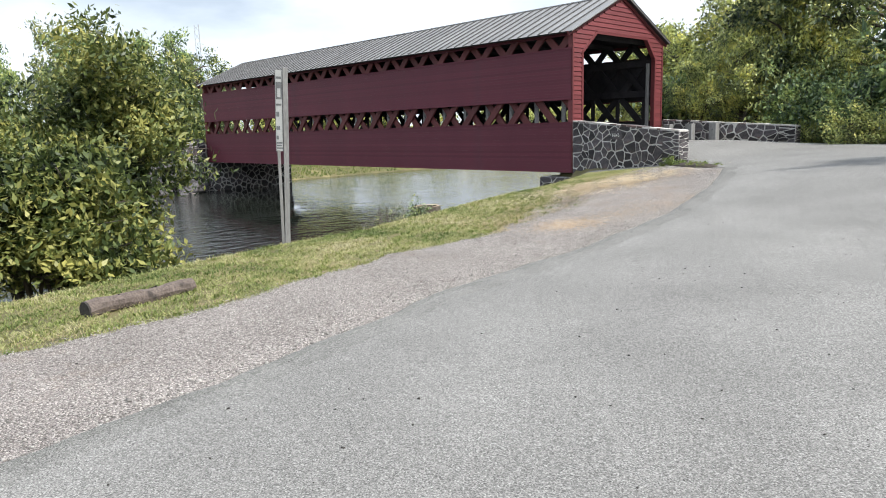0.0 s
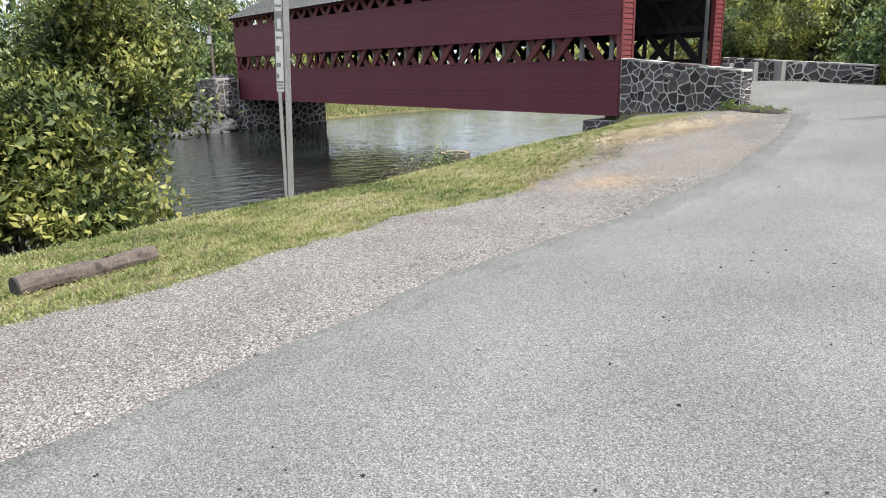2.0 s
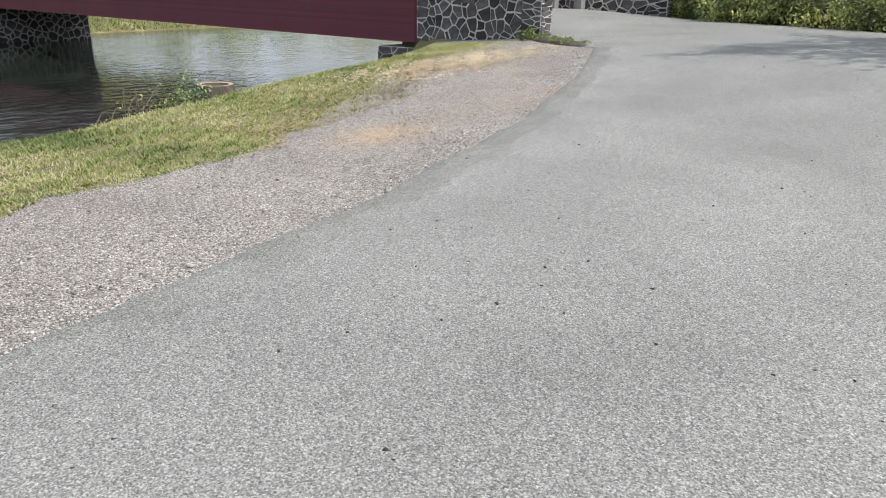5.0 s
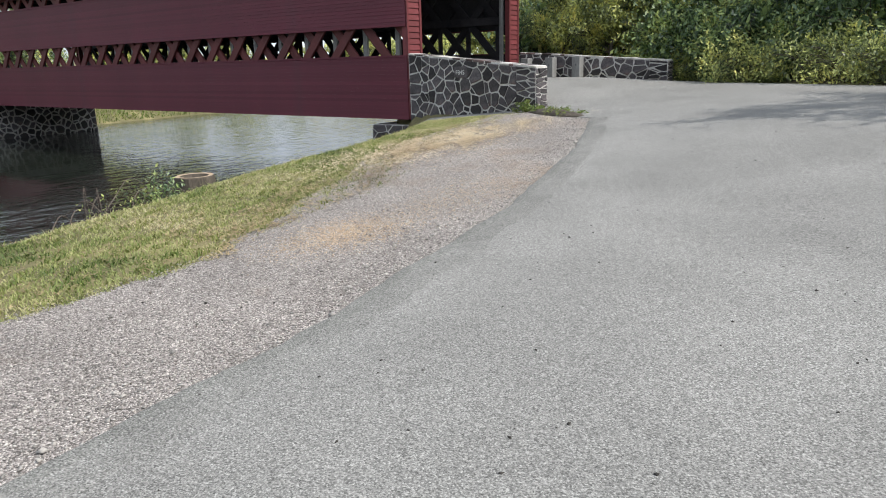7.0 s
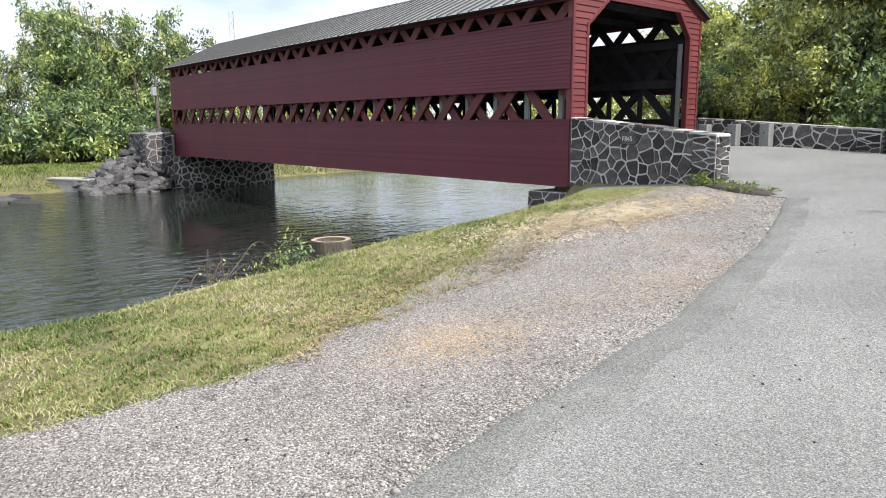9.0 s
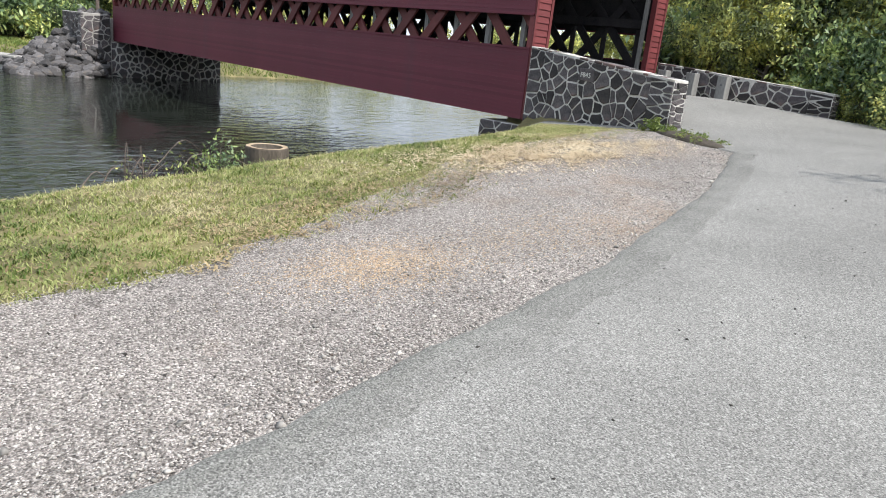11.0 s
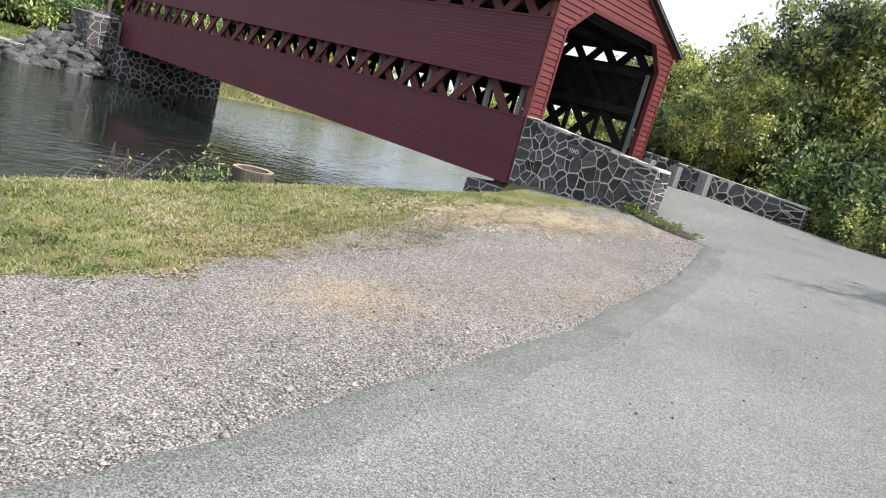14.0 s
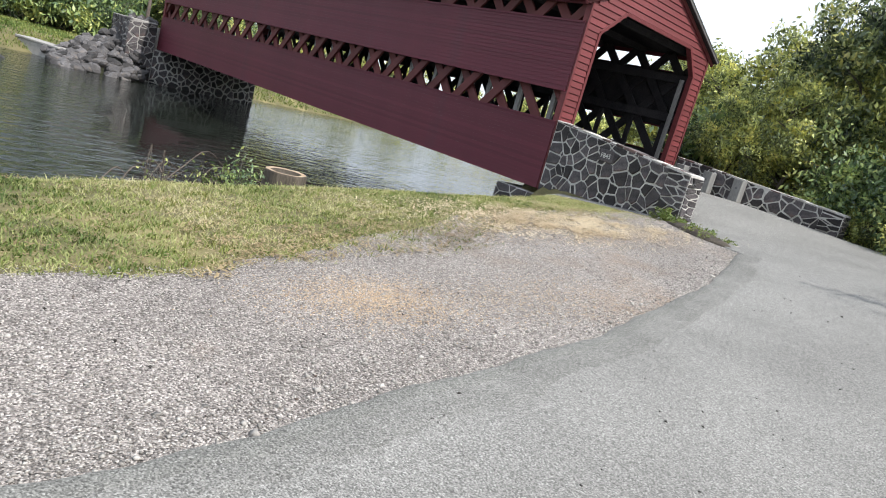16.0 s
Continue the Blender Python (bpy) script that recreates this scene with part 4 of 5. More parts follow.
def overhang(host, reach, rise, seed):
    """A long bare limb with thin sprays of leaves, held out from a tree's trunk."""
    r_ = np.random.default_rng(seed)
    bm = bmesh.new()
    spine = [Vector((-reach * f, -0.9 * f + 0.15 * math.sin(7 * f), rise + 0.7 * math.sin(f * 2.6) + 0.1 * math.sin(11 * f))) for f in np.linspace(0, 1, 14)]
    tube(spine, [0.075 * (1 - 0.85 * f) + 0.006 for f in np.linspace(0, 1, 14)], 6, bm)
    tips = []
    for k in range(26):
        f = r_.uniform(0.15, 1.0)
        i = min(int(f * 13), 12)
        base = spine[i].lerp(spine[i + 1], f * 13 - i)
        end = base + Vector((r_.normal(-0.35, 0.5), r_.normal(0, 0.5), r_.normal(0.35, 0.55)))
        mid = base.lerp(end, 0.5) + Vector((0, 0, 0.08))
        tube([base, mid, end], [0.016, 0.010, 0.004], 4, bm)
        tips += [np.array(end), np.array(mid), np.array(base.lerp(end, 0.8))]
    part("limb", bm, BARK, host, "bare crooked limb reaching out of the crown")
    part("leaf_spray", leaves_mesh("leaf_spray", np.array(tips), 0.16, 1500, 0.15, r_), LEAF_OLIVE, host)


overhang(kinds["airy"], 7.4, 4.7, 51)
overhang(kinds["airy"], 6.4, 5.9, 52)
overhang(kinds["airy"], 4.6, 7.0, 53)


def grow(kind, x, y, s):
    c = copy_thing(kinds[kind], on_ground(x, y, plant.uniform(0, 6.28)))
    slim = 0.78 if kind in ("green", "olive") else 1.0
    c.scale = (s * slim, s * slim, s * plant.uniform(0.95, 1.15))


# the wood beyond the river: tall by the bridge head, lower down the bank
def far_size(y):
    return float(np.interp(y, [-12, -4, -2, 6.5, 9.5, 16], [0.70, 0.76, 0.96, 1.04, 0.92, 0.46])) * plant.uniform(0.86, 1.12)


for i in range(19):
    y = -48 + i * 3.1 + plant.uniform(-0.8, 0.8)
    grow(plant.choice(("green", "green", "olive", "olive")), -50 - 5 * plant.random(), y, far_size(y))
for i in range(20):
    grow("scrub", -46.5 - 2.2 * plant.random(), -42 + i * 2.3, plant.uniform(0.7, 1.5))
for i in range(10):
    y = -52 + i * 6.6
    grow(plant.choice(("green", "olive")), -60 - 6 * plant.random(), y, far_size(y) * 1.05)
for x, y, k, z in (("green", -0.6, -49.5, 1.0), ("olive", 1.8, -52, 1.06), ("green", 4.4, -50.5, 1.04), ("green", 7.2, -53, 1.0)):
    grow(x, k, y, z)
# upstream, far behind the bridge
for i in range(34):
    way, reach = radians(158 - i * 1.5), 128 + 22 * plant.random()
    grow(plant.choice(("far_gold", "far_gold", "far_gold", "scrub")), 12.5 + reach * math.cos(way), -15.2 + reach * math.sin(way), plant.uniform(0.85, 1.05))
grow("green", -118.5, 45.0, 1.3)
for i in range(6):
    grow("far_gold", -20 + i * 2.6, 40 - i * 2.6 + 2 * plant.random(), plant.uniform(0.7, 0.9))
# the wood behind the parapet and beside the road
for kind, x, y, s in (
    ("gold", -3.6, 16.0, 0.9), ("gold", 4.0, 12.6, 0.9), ("gold", -7.5, 19, 0.9), ("gold", 1.5, 19.5, 1.0), ("dark", 10.5, 17.0, 1.0), ("gold", 5.0, 10.9, 0.55), ("dark", 3.6, 12.4, 0.82), ("gold", 1.6, 11.0, 0.62), ("gold", 7.2, 10.2, 0.5), ("airy", 20.3, -1.0, 0.88),
    ("gold", -9.5, 22, 1.0), ("gold", -13, 28, 1.1), ("far_gold", -16, 34, 1.0), ("olive", 10, 20, 0.8), ("olive", 5.0, 24, 0.8), ("olive", 33, -5, 1.0), ("green", 30, 2, 1.0), ("olive", 36, -14, 1.0), ("green", 36, -24, 1.0), ("olive", 34, -34, 1.0), ("green", 24, -44, 1.0),
    ("olive", 12, -48, 1.0), ("green", 0, -50, 1.0), ("olive", -12, -46, 1.0), ("far_gold", -2, 24, 1.0), ("far_gold", -10, 26, 0.9)):
    grow(kind, x, y, s)
for kind, x, y, s in (
    ("shrub", 6.9, 9.2, 1.0), ("shrub", 9.6, 7.0, 0.9), ("weedy", 8.4, 6.0, 0.9), ("weedy", 12.4, 3.6, 0.9), ("shrub", 13.6, 4.6, 1.0), ("shrub", 11.2, 6.8, 1.1), ("weedy", 6.6, 8.0, 0.8), ("shrub", 5.0, 8.9, 1.0), ("gold", 2.6, 9.5, 0.58), ("gold", 0.6, 9.2, 0.5), ("gold", -0.4, 10.9, 0.55),
    ("scrub", 18.6, -2.0, 1.0), ("scrub", 10.0, 10.4, 1.5), ("scrub", 13.4, 8.0, 1.5), ("scrub", 6.6, 13.4, 1.5), ("scrub", 17.0, 6.4, 1.4), ("scrub", 21, 3, 1.6), ("scrub", -2.0, 11.0, 1.2)):
    grow(kind, x, y, s)


# ---- lawn, gravel and straw ----
rng = np.random.default_rng(7)


def sprinkle(count, y_lo, y_hi, left, right):
    y = rng.uniform(y_lo, y_hi, count)
    f = rng.random(count)
    a, b = left(y), right(y)
    return a + (b - a) * f, y


def patch(x, y, k):
    return np.sin(x * 1.7 + k) * np.sin(y * 1.3 + 2 * k) + 0.6 * np.sin(x * 4.1 + y * 2.7 + k)


def blades(name, x, y, tall, wide, bend):
    """Upright tapered blades, each bent over to a side."""
    n = len(x)
    z = ground_z(x, y)
    a = rng.uniform(0, math.tau, n)
    h = tall * rng.uniform(0.55, 1.4, n)
    w = wide * rng.uniform(0.7, 1.4, n)
    b = a + rng.normal(0, 0.8, n) + 1.57
    lean = h * bend * rng.uniform(0.2, 1.3, n)
    base = np.c_[x, y, z - 0.004]
    side = np.c_[np.cos(a), np.sin(a), 0 * a] * w[:, None] * 0.5
    mid = base + np.c_[np.cos(b) * lean * 0.35, np.sin(b) * lean * 0.35, h * 0.6]
    tip = base + np.c_[np.cos(b) * lean, np.sin(b) * lean, h * 0.95]
    v = np.stack([base - side, base + side, mid + side * 0.8, mid - side * 0.8, tip], 1).reshape(-1, 3)
    i = np.arange(n)[:, None] * 5
    f = np.concatenate([i + np.array([[0, 1, 2]]), i + np.array([[0, 2, 3]]), i + np.array([[3, 2, 4]])])
    return np_mesh(name, v, f)


gx_, gy_ = sprinkle(190000, -24, -0.9, lambda y: crest_x(y) - 1.3, lambda y: lawn_edge(y) + 0.12 + 0.25 * sstep(-13, -10, y))
worn = np.interp(gy_, [-13, -12, -10.5, -8.5, -6, -3, -1], [0.15, 0.3, 0.6, 1.2, 1.5, 1.6, 1.6])
worn = np.clip((gx_ - lawn_edge(gy_) + worn) / worn, 0, 1) * sstep(-13.0, -11.0, gy_)
tufts = patch(gx_ * 1.6, gy_ * 1.6, 3.0)
thin = patch(gx_ * 4.3 + 0.7 * np.sin(gy_ * 2.3), gy_ * 3.7 + 0.9 * np.sin(gx_ * 2.9), 5.0)
keep = rng.random(len(gx_)) > worn ** 1.3 * (0.80 + 0.2 * (tufts < 0.2)) + 0.35 * (tufts > 0.7) + 0.6 * (thin > 0.55)
keep &= ~((gy_ > -0.35 - 0.12 * gx_) & (gx_ > 0))
tagged(part("grass", blades("grass", gx_[keep], gy_[keep], 0.034, 0.010, 1.5), GRASS), "short mown grass, yellow-green with dry straw-coloured tips", "grass", kind="stuff")
cx_, cy_ = sprinkle(60000, -23, -4, lambda y: crest_x(y) - 0.6, lambda y: lawn_edge(y) + 0.1)
clumpy = patch(cx_ * 5.1 + 0.6 * np.sin(cy_ * 3.1), cy_ * 4.6 + 0.8 * np.sin(cx_ * 2.2), 8.0) > 0.35
clumpy &= rng.random(len(cx_)) > 0.75 * sstep(-11.5, -8.0, cy_) * (cx_ > lawn_edge(cy_) - 1.0)
tagged(part("grass_tufts", blades("grass_tufts", cx_[clumpy], cy_[clumpy], 0.052, 0.011, 1.1), LEAF_WEED), "darker green tufts standing in the mown lawn", "grass", kind="stuff")
lx, ly = sprinkle(9000, -23, -3, lambda y: crest_x(y) - 0.3, lambda y: lawn_edge(y) + 0.12)
hay_at = patch(lx * 2.9 + 0.8 * np.sin(ly * 1.9), ly * 2.4, 2.2) > -0.1
tx, ty = sprinkle(5000, -24, -1.5, lambda y: crest_x(y) - 1.0, lambda y: crest_x(y) + 0.35)
tagged(part("tall_grass", blades("tall_grass", tx, ty, 0.075, 0.008, 1.0), GRASS), "longer uncut grass along the top of the bank", "grass", kind="stuff")
fx, fy = sprinkle(42000, -30, 30, lambda y: np.full_like(y, -45.0), lambda y: np.full_like(y, -33.2))
ok = ~((fy > -3.5) & (fy < 6.8) & (fx > -37)) & (ground_z(fx, fy) > -1.85)
tagged(part("bank_weeds", blades("bank_weeds", fx[ok], fy[ok], 0.16, 0.05, 0.7), LEAF_WEED), "bright green grass and weeds on the far bank", "grass", kind="stuff")


def stones_mesh(name, x, y, size, lift=0.0):
    """Loose angular chips lying on the ground."""
    n = len(x)
    s = size[:, None, None]
    o = np.array([(1, 0, 0), (-1, 0, 0), (0, 1, 0), (0, -1, 0), (0, 0, 1), (0, 0, -1)], float)
    v = o[None] * rng.uniform(0.55, 1.2, (n, 6, 1)) * s * np.array([1.0, 0.8, 0.55]) + rng.normal(0, 0.16, (n, 6, 3)) * s
    a = rng.uniform(0, math.tau, n)
    c, k = np.cos(a)[:, None], np.sin(a)[:, None]
    v[..., 0], v[..., 1] = v[..., 0] * c - v[..., 1] * k, v[..., 0] * k + v[..., 1] * c
    v += np.c_[x, y, ground_z(x, y) + lift + size * 0.25][:, None]
    tri = np.array([(0, 2, 4), (2, 1, 4), (1, 3, 4), (3, 0, 4), (2, 0, 5), (1, 2, 5), (3, 1, 5), (0, 3, 5)])
    return np_mesh(name, v.reshape(-1, 3), (np.arange(n)[:, None, None] * 6 + tri[None]).reshape(-1, 3))


px_, py_ = sprinkle(52000, -23, -2.0, lambda y: lawn_edge(y) - 0.1, lambda y: road_edge(np.minimum(y, -3.7)) + 0.02)
edge_gap = road_edge(np.minimum(py_, -3.7)) - px_
size_ = 0.0062 * np.exp(rng.normal(0, 0.42, len(px_))) * (1 + 0.7 * np.exp(-edge_gap / 0.5))
tagged(part("gravel", stones_mesh("gravel", px_, py_, size_, 0.012), PEBBLE), "loose pale limestone chips on the shoulder", "gravel", kind="stuff")
qx, qy = sprinkle(520, -20, -8, lambda y: road_edge(y) - 1.5, lambda y: road_edge(y) - 0.05)
tagged(part("gravel", stones_mesh("gravel", qx, qy, rng.uniform(0.008, 0.019, len(qx)), 0.012), PEBBLE), "larger white stones near the asphalt edge", "gravel", kind="stuff")
for cx, cy, rx_, ry_, n_ in ((8.3, -11.6, 0.32, 0.46, 6200), (8.45, -9.7, 0.35, 0.7, 2600), (6.1, -6.4, 0.7, 1.3, 3800)):
    hx, hy = cx + rng.normal(0, rx_, n_), cy + rng.normal(0, ry_, n_)
    on = (hx < road_edge(np.minimum(hy, -3.7)) - 0.05) & (hy < -1.5)
    tagged(part("gravel", stones_mesh("gravel", hx[on], hy[on], 0.006 * np.exp(np.clip(rng.normal(0, 0.35, on.sum()), -0.8, 0.6)), 0.012), SAND_CHIP), "patch of tan sandy chips in the gravel", "gravel", kind="stuff")
dx, dy = sprinkle(420, -23, -3.9, lambda y: lawn_edge(y), lambda y: road_edge(y) + 5.5)
tagged(part("leaf_litter", stones_mesh("leaf_litter", dx, dy, rng.uniform(0.006, 0.016, len(dx)), 0.03), DARK_WOOD), "scattered dark bits of bark and leaf on the road", "litter", kind="stuff")

bx, by = sprinkle(1500, -17, -3.9, lambda y: lawn_edge(y), lambda y: road_edge(y) - 0.05)
tagged(part("bark_bits", stones_mesh("bark_bits", bx, by, 0.006 * np.exp(rng.normal(0, 0.35, len(bx))), 0.014), LOG), "small dark bits of bark and stone in the gravel", "litter", kind="stuff")


def straw(name, x, y, long):
    """Dry stems lying flat."""
    n = len(x)
    a = rng.uniform(0, math.tau, n)
    d = np.c_[np.cos(a), np.sin(a), rng.normal(0, 0.18, n)] * (long * rng.uniform(0.5, 1.3, n))[:, None] * 0.5
    w = np.c_[-np.sin(a), np.cos(a), 0 * a] * 0.0055
    c = np.c_[x, y, ground_z(x, y) + 0.022 + rng.uniform(0, 0.03, n)]
    v = np.stack([c - d - w, c - d + w, c + d + w, c + d - w], 1).reshape(-1, 3)
    return np_mesh(name, v, np.arange(n * 4).reshape(-1, 4))


sx, sy = rng.normal(0, 1, 19000), rng.normal(0, 1, 19000)
sx, sy = 5.35 + 0.62 * sx + 0.12 * sy, -5.7 + 1.25 * sy
in_place = (rng.random(len(sx)) < 0.35 + 0.9 * (patch(sx * 2.2, sy * 2.2, 1.0) > 0.05)) & (sx < 7.3) & (sy < -1.2) & (sx > crest_x(sy) + 0.3)
tagged(part("straw", straw("straw", sx[in_place], sy[in_place], 0.075), STRAW_BIT), "bleached straw strewn over worn ground near the wall", "straw", kind="stuff")
ex, ey = sprinkle(5200, -12.6, -3.0, lambda y: lawn_edge(y) - 1.1, lambda y: lawn_edge(y) + 0.15)
frayed = rng.random(len(ex)) < 0.25 + 0.75 * (patch(ex * 3.3, ey * 2.7, 6.0) > 0.0)
tagged(part("dead_thatch", straw("dead_thatch", ex[frayed], ey[frayed], 0.06), DEAD_GRASS), "brown thatch where the lawn frays into gravel", "grass", kind="stuff")
tagged(part("dry_clippings", straw("dry_clippings", lx[hay_at], ly[hay_at], 0.05), DEAD_GRASS), "dead brown grass lying in the thin lawn", "grass", kind="stuff")
ux, uy = sprinkle(1700, -13, -1.5, lambda y: lawn_edge(y) - 1.6 * sstep(-13, -10, y), lambda y: lawn_edge(y) + 0.25)
tagged(part("straw", straw("straw", ux, uy, 0.045), DEAD_GRASS), "thin dry clippings along the edge of the lawn", "straw", kind="stuff")


# ---- things on the bank ----
def sign_post():
    """A timber post with a tall narrow panel fixed along its upper side and a second leg below it."""
    s = thing("signpost", "tall narrow grey sign with faded dark lettering on a timber post", "sign", pose(3.82, -14.74, float(ground_z(3.82, -14.74)) + 0.12, ry=2.9, rz=60))
    part("post", box(-0.05, 0.05, -0.05, 0.05, -0.6, 3.45, 0.006), GREY_WOOD, s)
    part("panel", box(-0.185, -0.053, -0.02, 0.02, 1.88, 3.40, 0.004), SIGN, s, "pale grey sign face")
    part("panel_frame", box(-0.192, -0.186, -0.024, 0.024, 1.86, 3.41), INK, s)
    part("heading", box(-0.175, -0.065, -0.024, -0.0205, 2.86, 3.18), INK, s, "dark framed emblem")
    part("emblem", box(-0.15, -0.09, -0.027, -0.0245, 2.90, 3.06), SIGN, s)
    part("heading_line", box(-0.175, -0.075, -0.024, -0.0205, 3.24, 3.28), INK, s)
    for z, w, h in ((2.76, 0.13, 0.035), (2.58, 0.07, 0.09), (2.32, 0.09, 0.07), (2.14, 0.05, 0.07), (2.04, 0.14, 0.03), (1.99, 0.12, 0.025), (1.94, 0.15, 0.025)):
        part("text_line", box(-0.175, -0.175 + w * 0.75, -0.024, -0.0205, z - h / 2, z + h / 2), INK, s)
    strut = part("strut", box(-0.03, 0.03, -0.025, 0.025, 0, 2.35, 0.005), GREY_WOOD, s, "second weathered leg bracing the panel")
    strut.matrix_basis = pose(-0.062, 0, -0.45, ry=-1.9)
    return s


sign_post()


def fallen_log():
    a, b = Vector((7.45, -19.52, 0)), Vector((7.13, -18.15, 0))
    a.z, b.z = float(ground_z(a.x, a.y)) + 0.075, float(ground_z(b.x, b.y)) + 0.06
    g = thing("log", "short weathered cracked log lying in the grass beside the gravel", "log")
    pts = [a.lerp(b, f) + Vector((0, 0, 0.012 * math.sin(f * 9))) for f in np.linspace(0, 1, 10)]
    bm = tube(pts, [0.112 - 0.001 * i + 0.008 * math.sin(i * 1.9) for i in range(10)], 12)
    for v in bm.verts:
        v.co += Vector((1, 1, 1)) * 0.016 * noise.noise(v.co * 7) + Vector((0, 0, 0.02)) * noise.noise(v.co * 2.6)
    part("trunk", bm, LOG, g)
    d = (b - a).normalized()
    end = bmesh.new()
    bmesh.ops.create_cone(end, cap_ends=True, segments=14, radius1=0.108, radius2=0.102, depth=0.02)
    # This end faces away from the sun; its shade is put into the colour.
    ob = part("cut_end", end, DARK_WOOD, g, "sawn end coloured dark for its shade")
    ob.matrix_basis = Matrix.Translation(a - d * 0.008) @ (-d).to_track_quat("Z", "Y").to_matrix().to_4x4()
    for f in (0.28, 0.45, 0.63):
        p = a.lerp(b, f)
        ob = part("crack", box(-0.005, 0.005, -0.06, 0.06, 0.075, 0.097), DARK_WOOD, g)
        ob.matrix_basis = Matrix.Translation(p) @ Matrix.Rotation(math.atan2(d.y, d.x), 4, "Z") @ Matrix.Rotation(-0.35, 4, "X")


fallen_log()


def stump():
    x, y, top = 0.95, -8.38, -0.55
    g = thing("tree_stump", "sawn tree stump with a pale rim and hollow heart", "stump")
    bm = bmesh.new()
    prof = [(0.52, top - 0.75), (0.44, top - 0.5), (0.40, top - 0.24), (0.39, top - 0.02), (0.38, top), (0.29, top - 0.005), (0.27, top - 0.06), (0.13, top - 0.09)]
    rings = []
    for r, z in prof:
        rings.append([bm.verts.new((x + r * (1 + 0.09 * noise.noise((3 * math.cos(k * math.tau / 28), 3 * math.sin(k * math.tau / 28), z * 0.6))) * math.cos(k * math.tau / 28),
                                    y + r * (1 + 0.09 * noise.noise((3 * math.cos(k * math.tau / 28), 3 * math.sin(k * math.tau / 28), z * 0.6))) * math.sin(k * math.tau / 28), z)) for k in range(28)])
    for a, b in zip(rings, rings[1:]):
        for k in range(28):
            bm.faces.new((a[k], a[(k + 1) % 28], b[(k + 1) % 28], b[k]))
    bm.faces.new(rings[-1])
    rim = bmesh.new()
    for inner, outer in ((rings[5], rings[4]),):
        va = [rim.verts.new(v.co + Vector((0, 0, 0.006))) for v in inner]
        vb = [rim.verts.new(v.co + Vector((0, 0, 0.006))) for v in outer]
        for k in range(28):
            rim.faces.new((vb[k], vb[(k + 1) % 28], va[(k + 1) % 28], va[k]))
    part("bark", bm, BARK, g)
    part("cut_rim", rim, CUT, g, "pale sawn wood rim")


stump()


def weed_clump(name, label, x, y, z, r, h, count, size, leaf, seed, stalks=6):
    r_ = np.random.default_rng(seed)
    g = thing(name, label, "weeds", pose(x, y, z))
    tips = []
    for k in range(stalks):
        a = r_.uniform(0, math.tau)
        end = Vector((math.cos(a) * r * r_.uniform(0.4, 1), math.sin(a) * r * r_.uniform(0.4, 1), h * r_.uniform(0.5, 1)))
        part("stem", tube([(0, 0, -0.08), (end.x * 0.35, end.y * 0.35, end.z * 0.7), end], [0.008, 0.006, 0.003], 5), BARK, g)
        tips += [np.array(end), np.array(end) * 0.75, np.array(end) * 0.5, np.array(end) * 0.3]
    part("leaves", leaves_mesh("leaves", np.array(tips), max(r, h) * 0.16, count, size, r_), leaf, g)
    return g


def soil_hump(a, b, wide, tall, seed):
    """A low ridge of dark earth and rotted leaves."""
    bm = bmesh.new()
    rows = []
    a, b = Vector((*a, 0)), Vector((*b, 0))
    side = Vector((-(b - a).y, (b - a).x, 0)).normalized()
    for i in range(25):
        f = i / 24
        swell = math.sin(f * math.pi) ** 0.6
        row = []
        for k in range(9):
            u = k / 4 - 1
            p = a.lerp(b, f) + side * u * wide * (0.35 + 0.65 * swell)
            top = tall * swell * (1 - u * u) * (1 + 0.5 * noise.noise(Vector((p.x * 5, p.y * 5, seed))))
            row.append(bm.verts.new((p.x, p.y, float(ground_z(p.x, p.y)) + 0.025 + max(0.0, top) - (0.06 if abs(u) == 1 else 0))))
        rows.append(row)
    for r0, r1 in zip(rows, rows[1:]):
        for k in range(8):
            bm.faces.new((r0[k], r1[k], r1[k + 1], r0[k + 1]))
    ob = part("soil_ridge", bm, EARTH)
    ob.data.shade_smooth()
    return tagged(ob, "low ridge of dark earth and rotted leaves among the weeds", "soil")


soil_hump((4.75, -1.05), (7.2, -3.35), 0.24, 0.09, 4.0)
for i, (x, y, r, h, n) in enumerate(((4.6, -1.0, 0.22, 0.26, 240), (4.95, -1.2, 0.24, 0.16, 150), (4.3, -0.92, 0.18, 0.14, 110), (5.4, -1.55, 0.32, 0.13, 260), (6.1, -2.2, 0.36, 0.12, 280), (6.75, -2.8, 0.34, 0.09, 230), (5.9, -1.7, 0.3, 0.11, 200), (6.45, -2.5, 0.3, 0.1, 200))):
    weed_clump("weeds", "low leafy weeds at the foot of the stone wall", x, y, float(ground_z(x, y)), r, h, n, 0.10 if h > 0.15 else 0.06, LEAF_WEED, 60 + i)
weed_clump("bramble", "leafy bramble beside the stump", 1.7, -9.6, float(ground_z(1.7, -9.6)), 0.26, 0.52, 460, 0.09, LEAF_GREEN, 73, 12)
weed_clump("bramble", "tangled bramble on the bank", 2.5, -10.1, float(ground_z(2.5, -10.1)), 0.36, 0.62, 360, 0.09, LEAF_GREEN, 70, 10)
weed_clump("bramble", "sparse bramble on the bank", 2.85, -10.75, float(ground_z(2.85, -10.75)), 0.34, 0.55, 180, 0.08, LEAF_BANK, 71, 9)
weed_clump("bramble", "dry thin bramble on the bank", 2.95, -11.4, float(ground_z(2.95, -11.4)), 0.36, 0.62, 90, 0.06, LEAF_GOLD, 72, 9)
vine = thing("dead_vine", "dead arching vine stems over the water's edge", "vine")
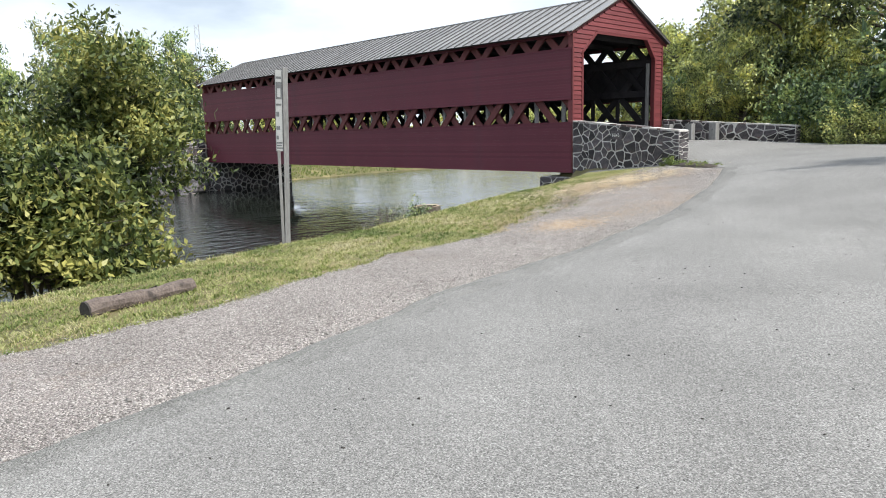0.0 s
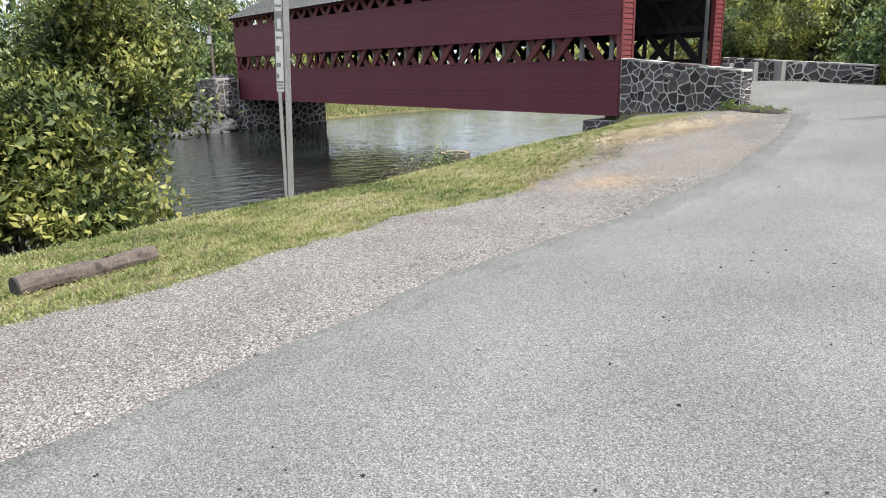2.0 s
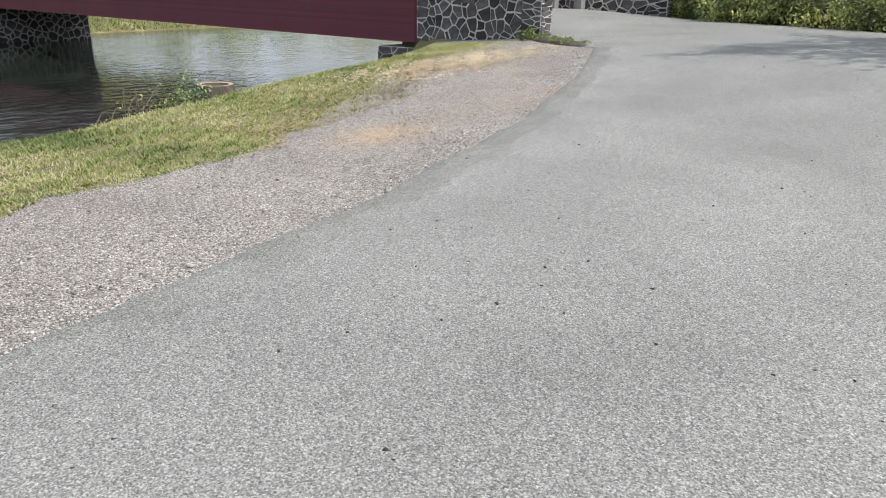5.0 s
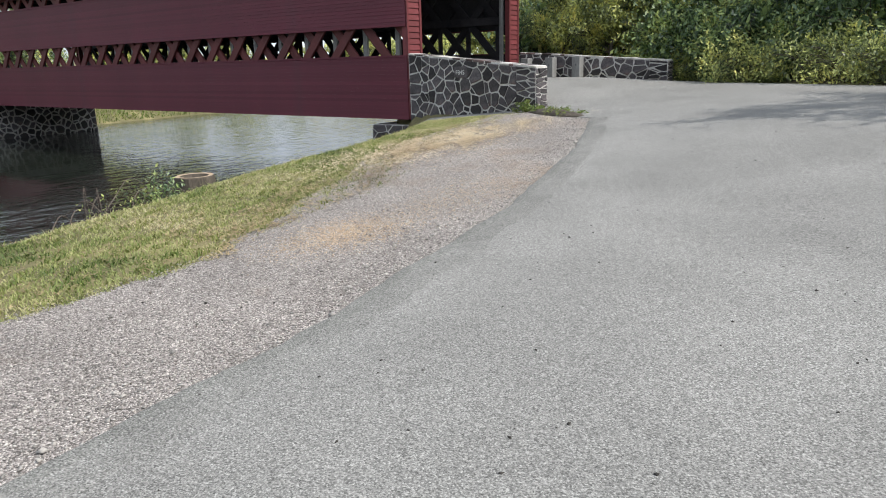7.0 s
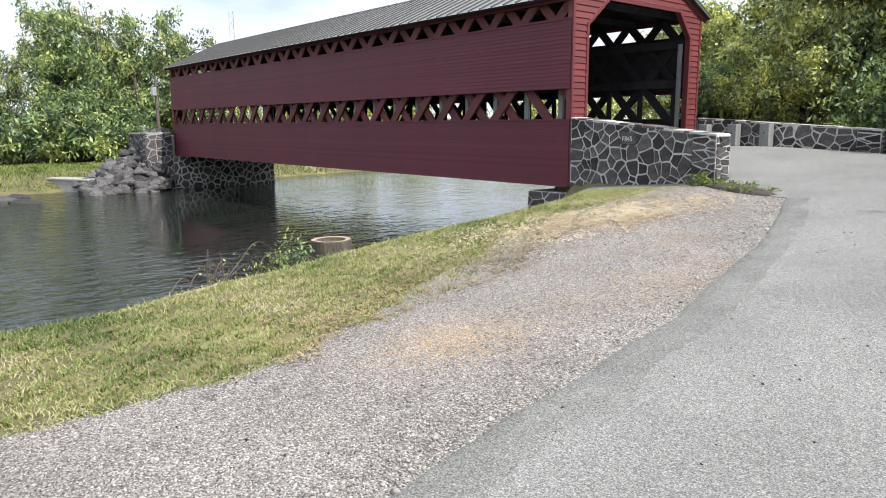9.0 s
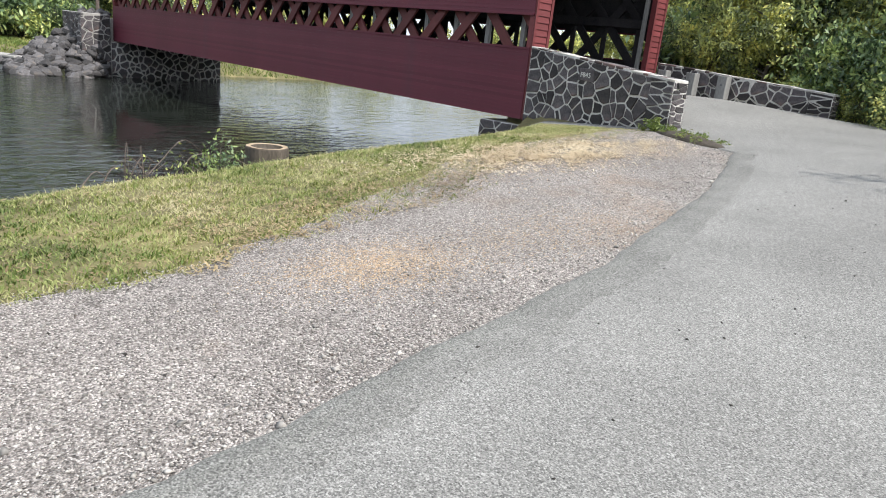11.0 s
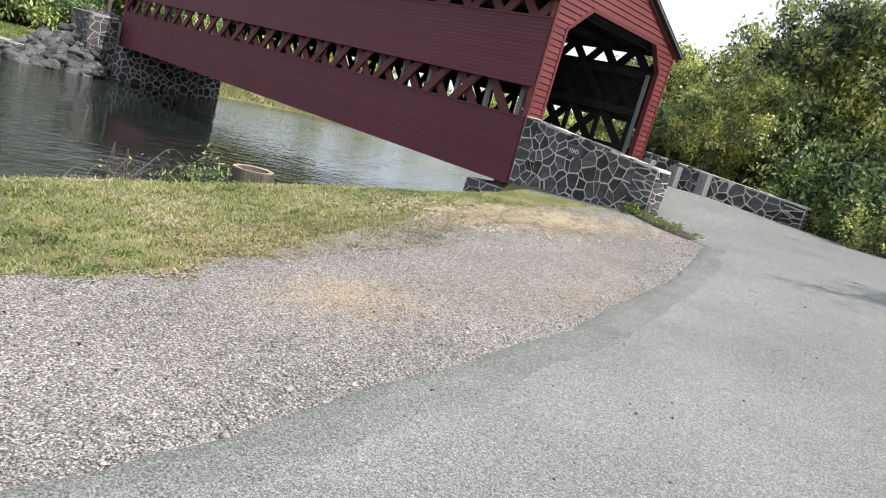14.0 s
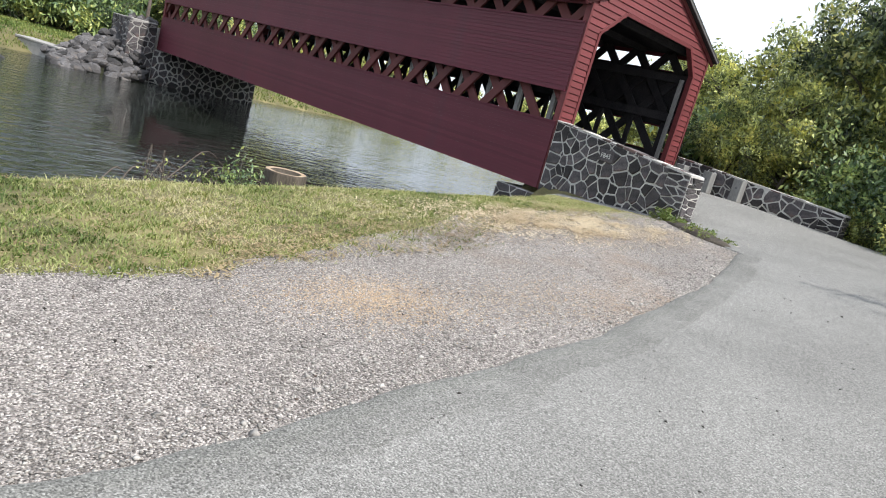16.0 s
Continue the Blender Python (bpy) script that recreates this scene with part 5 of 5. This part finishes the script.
for k, (x, y, dx_, dy_, h) in enumerate(((2.75, -11.5, -0.35, 1.35, 0.52), (2.7, -11.7, -0.3, 0.8, 0.42), (2.9, -12.1, -0.2, 0.7, 0.34), (2.6, -10.9, -0.4, 0.9, 0.4), (2.75, -11.6, 0.03, 0.05, 0.56), (2.8, -11.35, 0.05, -0.08, 0.48), (3.0, -12.4, -0.4, 0.7, 0.28), (2.6, -11.0, -0.5, -0.6, 0.36), (2.5, -10.3, 0.2, 0.6, 0.32))):
    z = float(ground_z(x, y))
    pts = [(x + dx_ * f, y + dy_ * f, z - 0.05 + 1.55 * h * (math.sin(f * math.pi * 0.8) + 0.05 * math.sin(13 * f + k))) for f in np.linspace(0, 1, 12)]
    part("stem", tube(pts, [0.011 - 0.007 * f for f in np.linspace(0, 1, 12)], 5), LOG, vine)


# ---- the far bank ----
def rock_mesh(seed):
    bm = bmesh.new()
    bmesh.ops.create_icosphere(bm, subdivisions=2, radius=0.5)
    off = Vector((seed * 3.1, seed * 1.7, 0))
    for v in bm.verts:
        k = noise.noise(v.co * 1.7 + off) * 0.34 + noise.noise(v.co * 4 + off) * 0.1
        v.co *= 1 + k
        for axis in (Vector((0.8, 0.3, 0.5)).normalized(), Vector((-0.4, 0.7, 0.6)).normalized(), Vector((0.1, -0.8, 0.55)).normalized()):
            over = v.co.dot(axis) - 0.33
            if over > 0:
                v.co -= axis * over * 0.85
    me = bpy.data.meshes.new("rock")
    bm.to_mesh(me)
    bm.free()
    me.materials.append(ROCK)
    return me


rock_data = [rock_mesh(i) for i in range(6)]
stack = random.Random(9)
for i in range(230):
    f = stack.random()
    y = -0.9 - 4.4 * stack.random()
    high = max(0.0, 1 - (-0.9 - y) / 4.8)
    u = stack.random()
    x = -28.9 - 3.6 * u
    s = stack.uniform(0.28, 0.8)
    ob = new("riprap_rock", rock_data[stack.randrange(6)])
    z = -1.95 + (0.3 + 2.8 * high) * u ** 0.8
    ob.matrix_basis = Matrix.LocRotScale((x, y, z), Euler((stack.uniform(-0.5, 0.5), stack.uniform(-0.5, 0.5), stack.uniform(0, 6.28))), (s * 1.3, s, s * 0.75))
    tagged(ob, "angular grey riprap rock heaped against the abutment", "rock", "riprap rocks")
for i in range(11):
    ob = new("cap_rock", rock_data[i % 6])
    ob.matrix_basis = Matrix.LocRotScale((-30.45 - 0.2 * (i % 3), -1.78 + i * 0.145, 1.46 + 0.09 * (i % 3)), Euler((0, 0, i * 1.3)), (0.5, 0.36, 0.3))
    tagged(ob, "rough capping rock on the stone abutment", "rock", "capping rocks")
block = thing("concrete_block", "low stained concrete block at the water's edge", "concrete block", pose(-33.1, -5.2, -2.2, rz=20.5))
part("body", box(-1.95, 1.95, -0.5, 0.5, 0, 0.95, 0.04), CONCRETE, block)
part("cap", box(-2.0, 2.0, -0.55, 0.55, 0.955, 1.09, 0.03), CONCRETE, block, "paler slab top")
for x, y, s, r in ((-27.4, -8.7, 1.0, 0.6), (-28.6, -10.2, 1.3, 0.5), (-30.2, -9.4, 1.1, 0.7), (-31.5, -8.4, 0.9, 0.3), (-29.6, -11.8, 1.4, 0.5), (-27.0, -10.3, 0.8, 1.0)):
    ob = new("flat_rock", rock_data[int(s * 10) % 6])
    ob.matrix_basis = Matrix.LocRotScale((x, y, -1.93), Euler((0, 0, r)), (s * 2.4, s, 0.45))
    tagged(ob, "flat pale rock ledge at the waterline", "rock", "flat rocks")

pole = thing("utility_pole", "weathered timber utility pole with a small transformer", "utility pole", on_ground(-40.7, 2.5))
part("pole", tube([(0, 0, -0.4), (0, 0, 6.4)], [0.15, 0.10], 8), LOG, pole)
part("transformer", tube([(0.15, -0.22, 5.0), (0.15, -0.22, 5.6)], [0.2, 0.2], 10), STEEL, pole, "grey steel can")
mast = thing("radio_mast", "distant thin steel lattice radio mast", "mast", pose(-253, 105, -1.0))
for a in range(3):
    cx, cy = math.cos(a * 2.094), math.sin(a * 2.094)
    part("mast_leg", tube([(cx * 1.3, cy * 1.3, 0), (cx * 1.1, cy * 1.1, 48)], [0.11, 0.09], 5), STEEL, mast)
    nx_, ny_ = math.cos((a + 1) * 2.094), math.sin((a + 1) * 2.094)
    bm = bmesh.new()
    for k in range(16):
        tube([(cx * 1.2, cy * 1.2, k * 3), (nx_ * 1.2, ny_ * 1.2, k * 3 + 3)], [0.05, 0.05], 4, bm)
    part("bracing", bm, STEEL, mast)
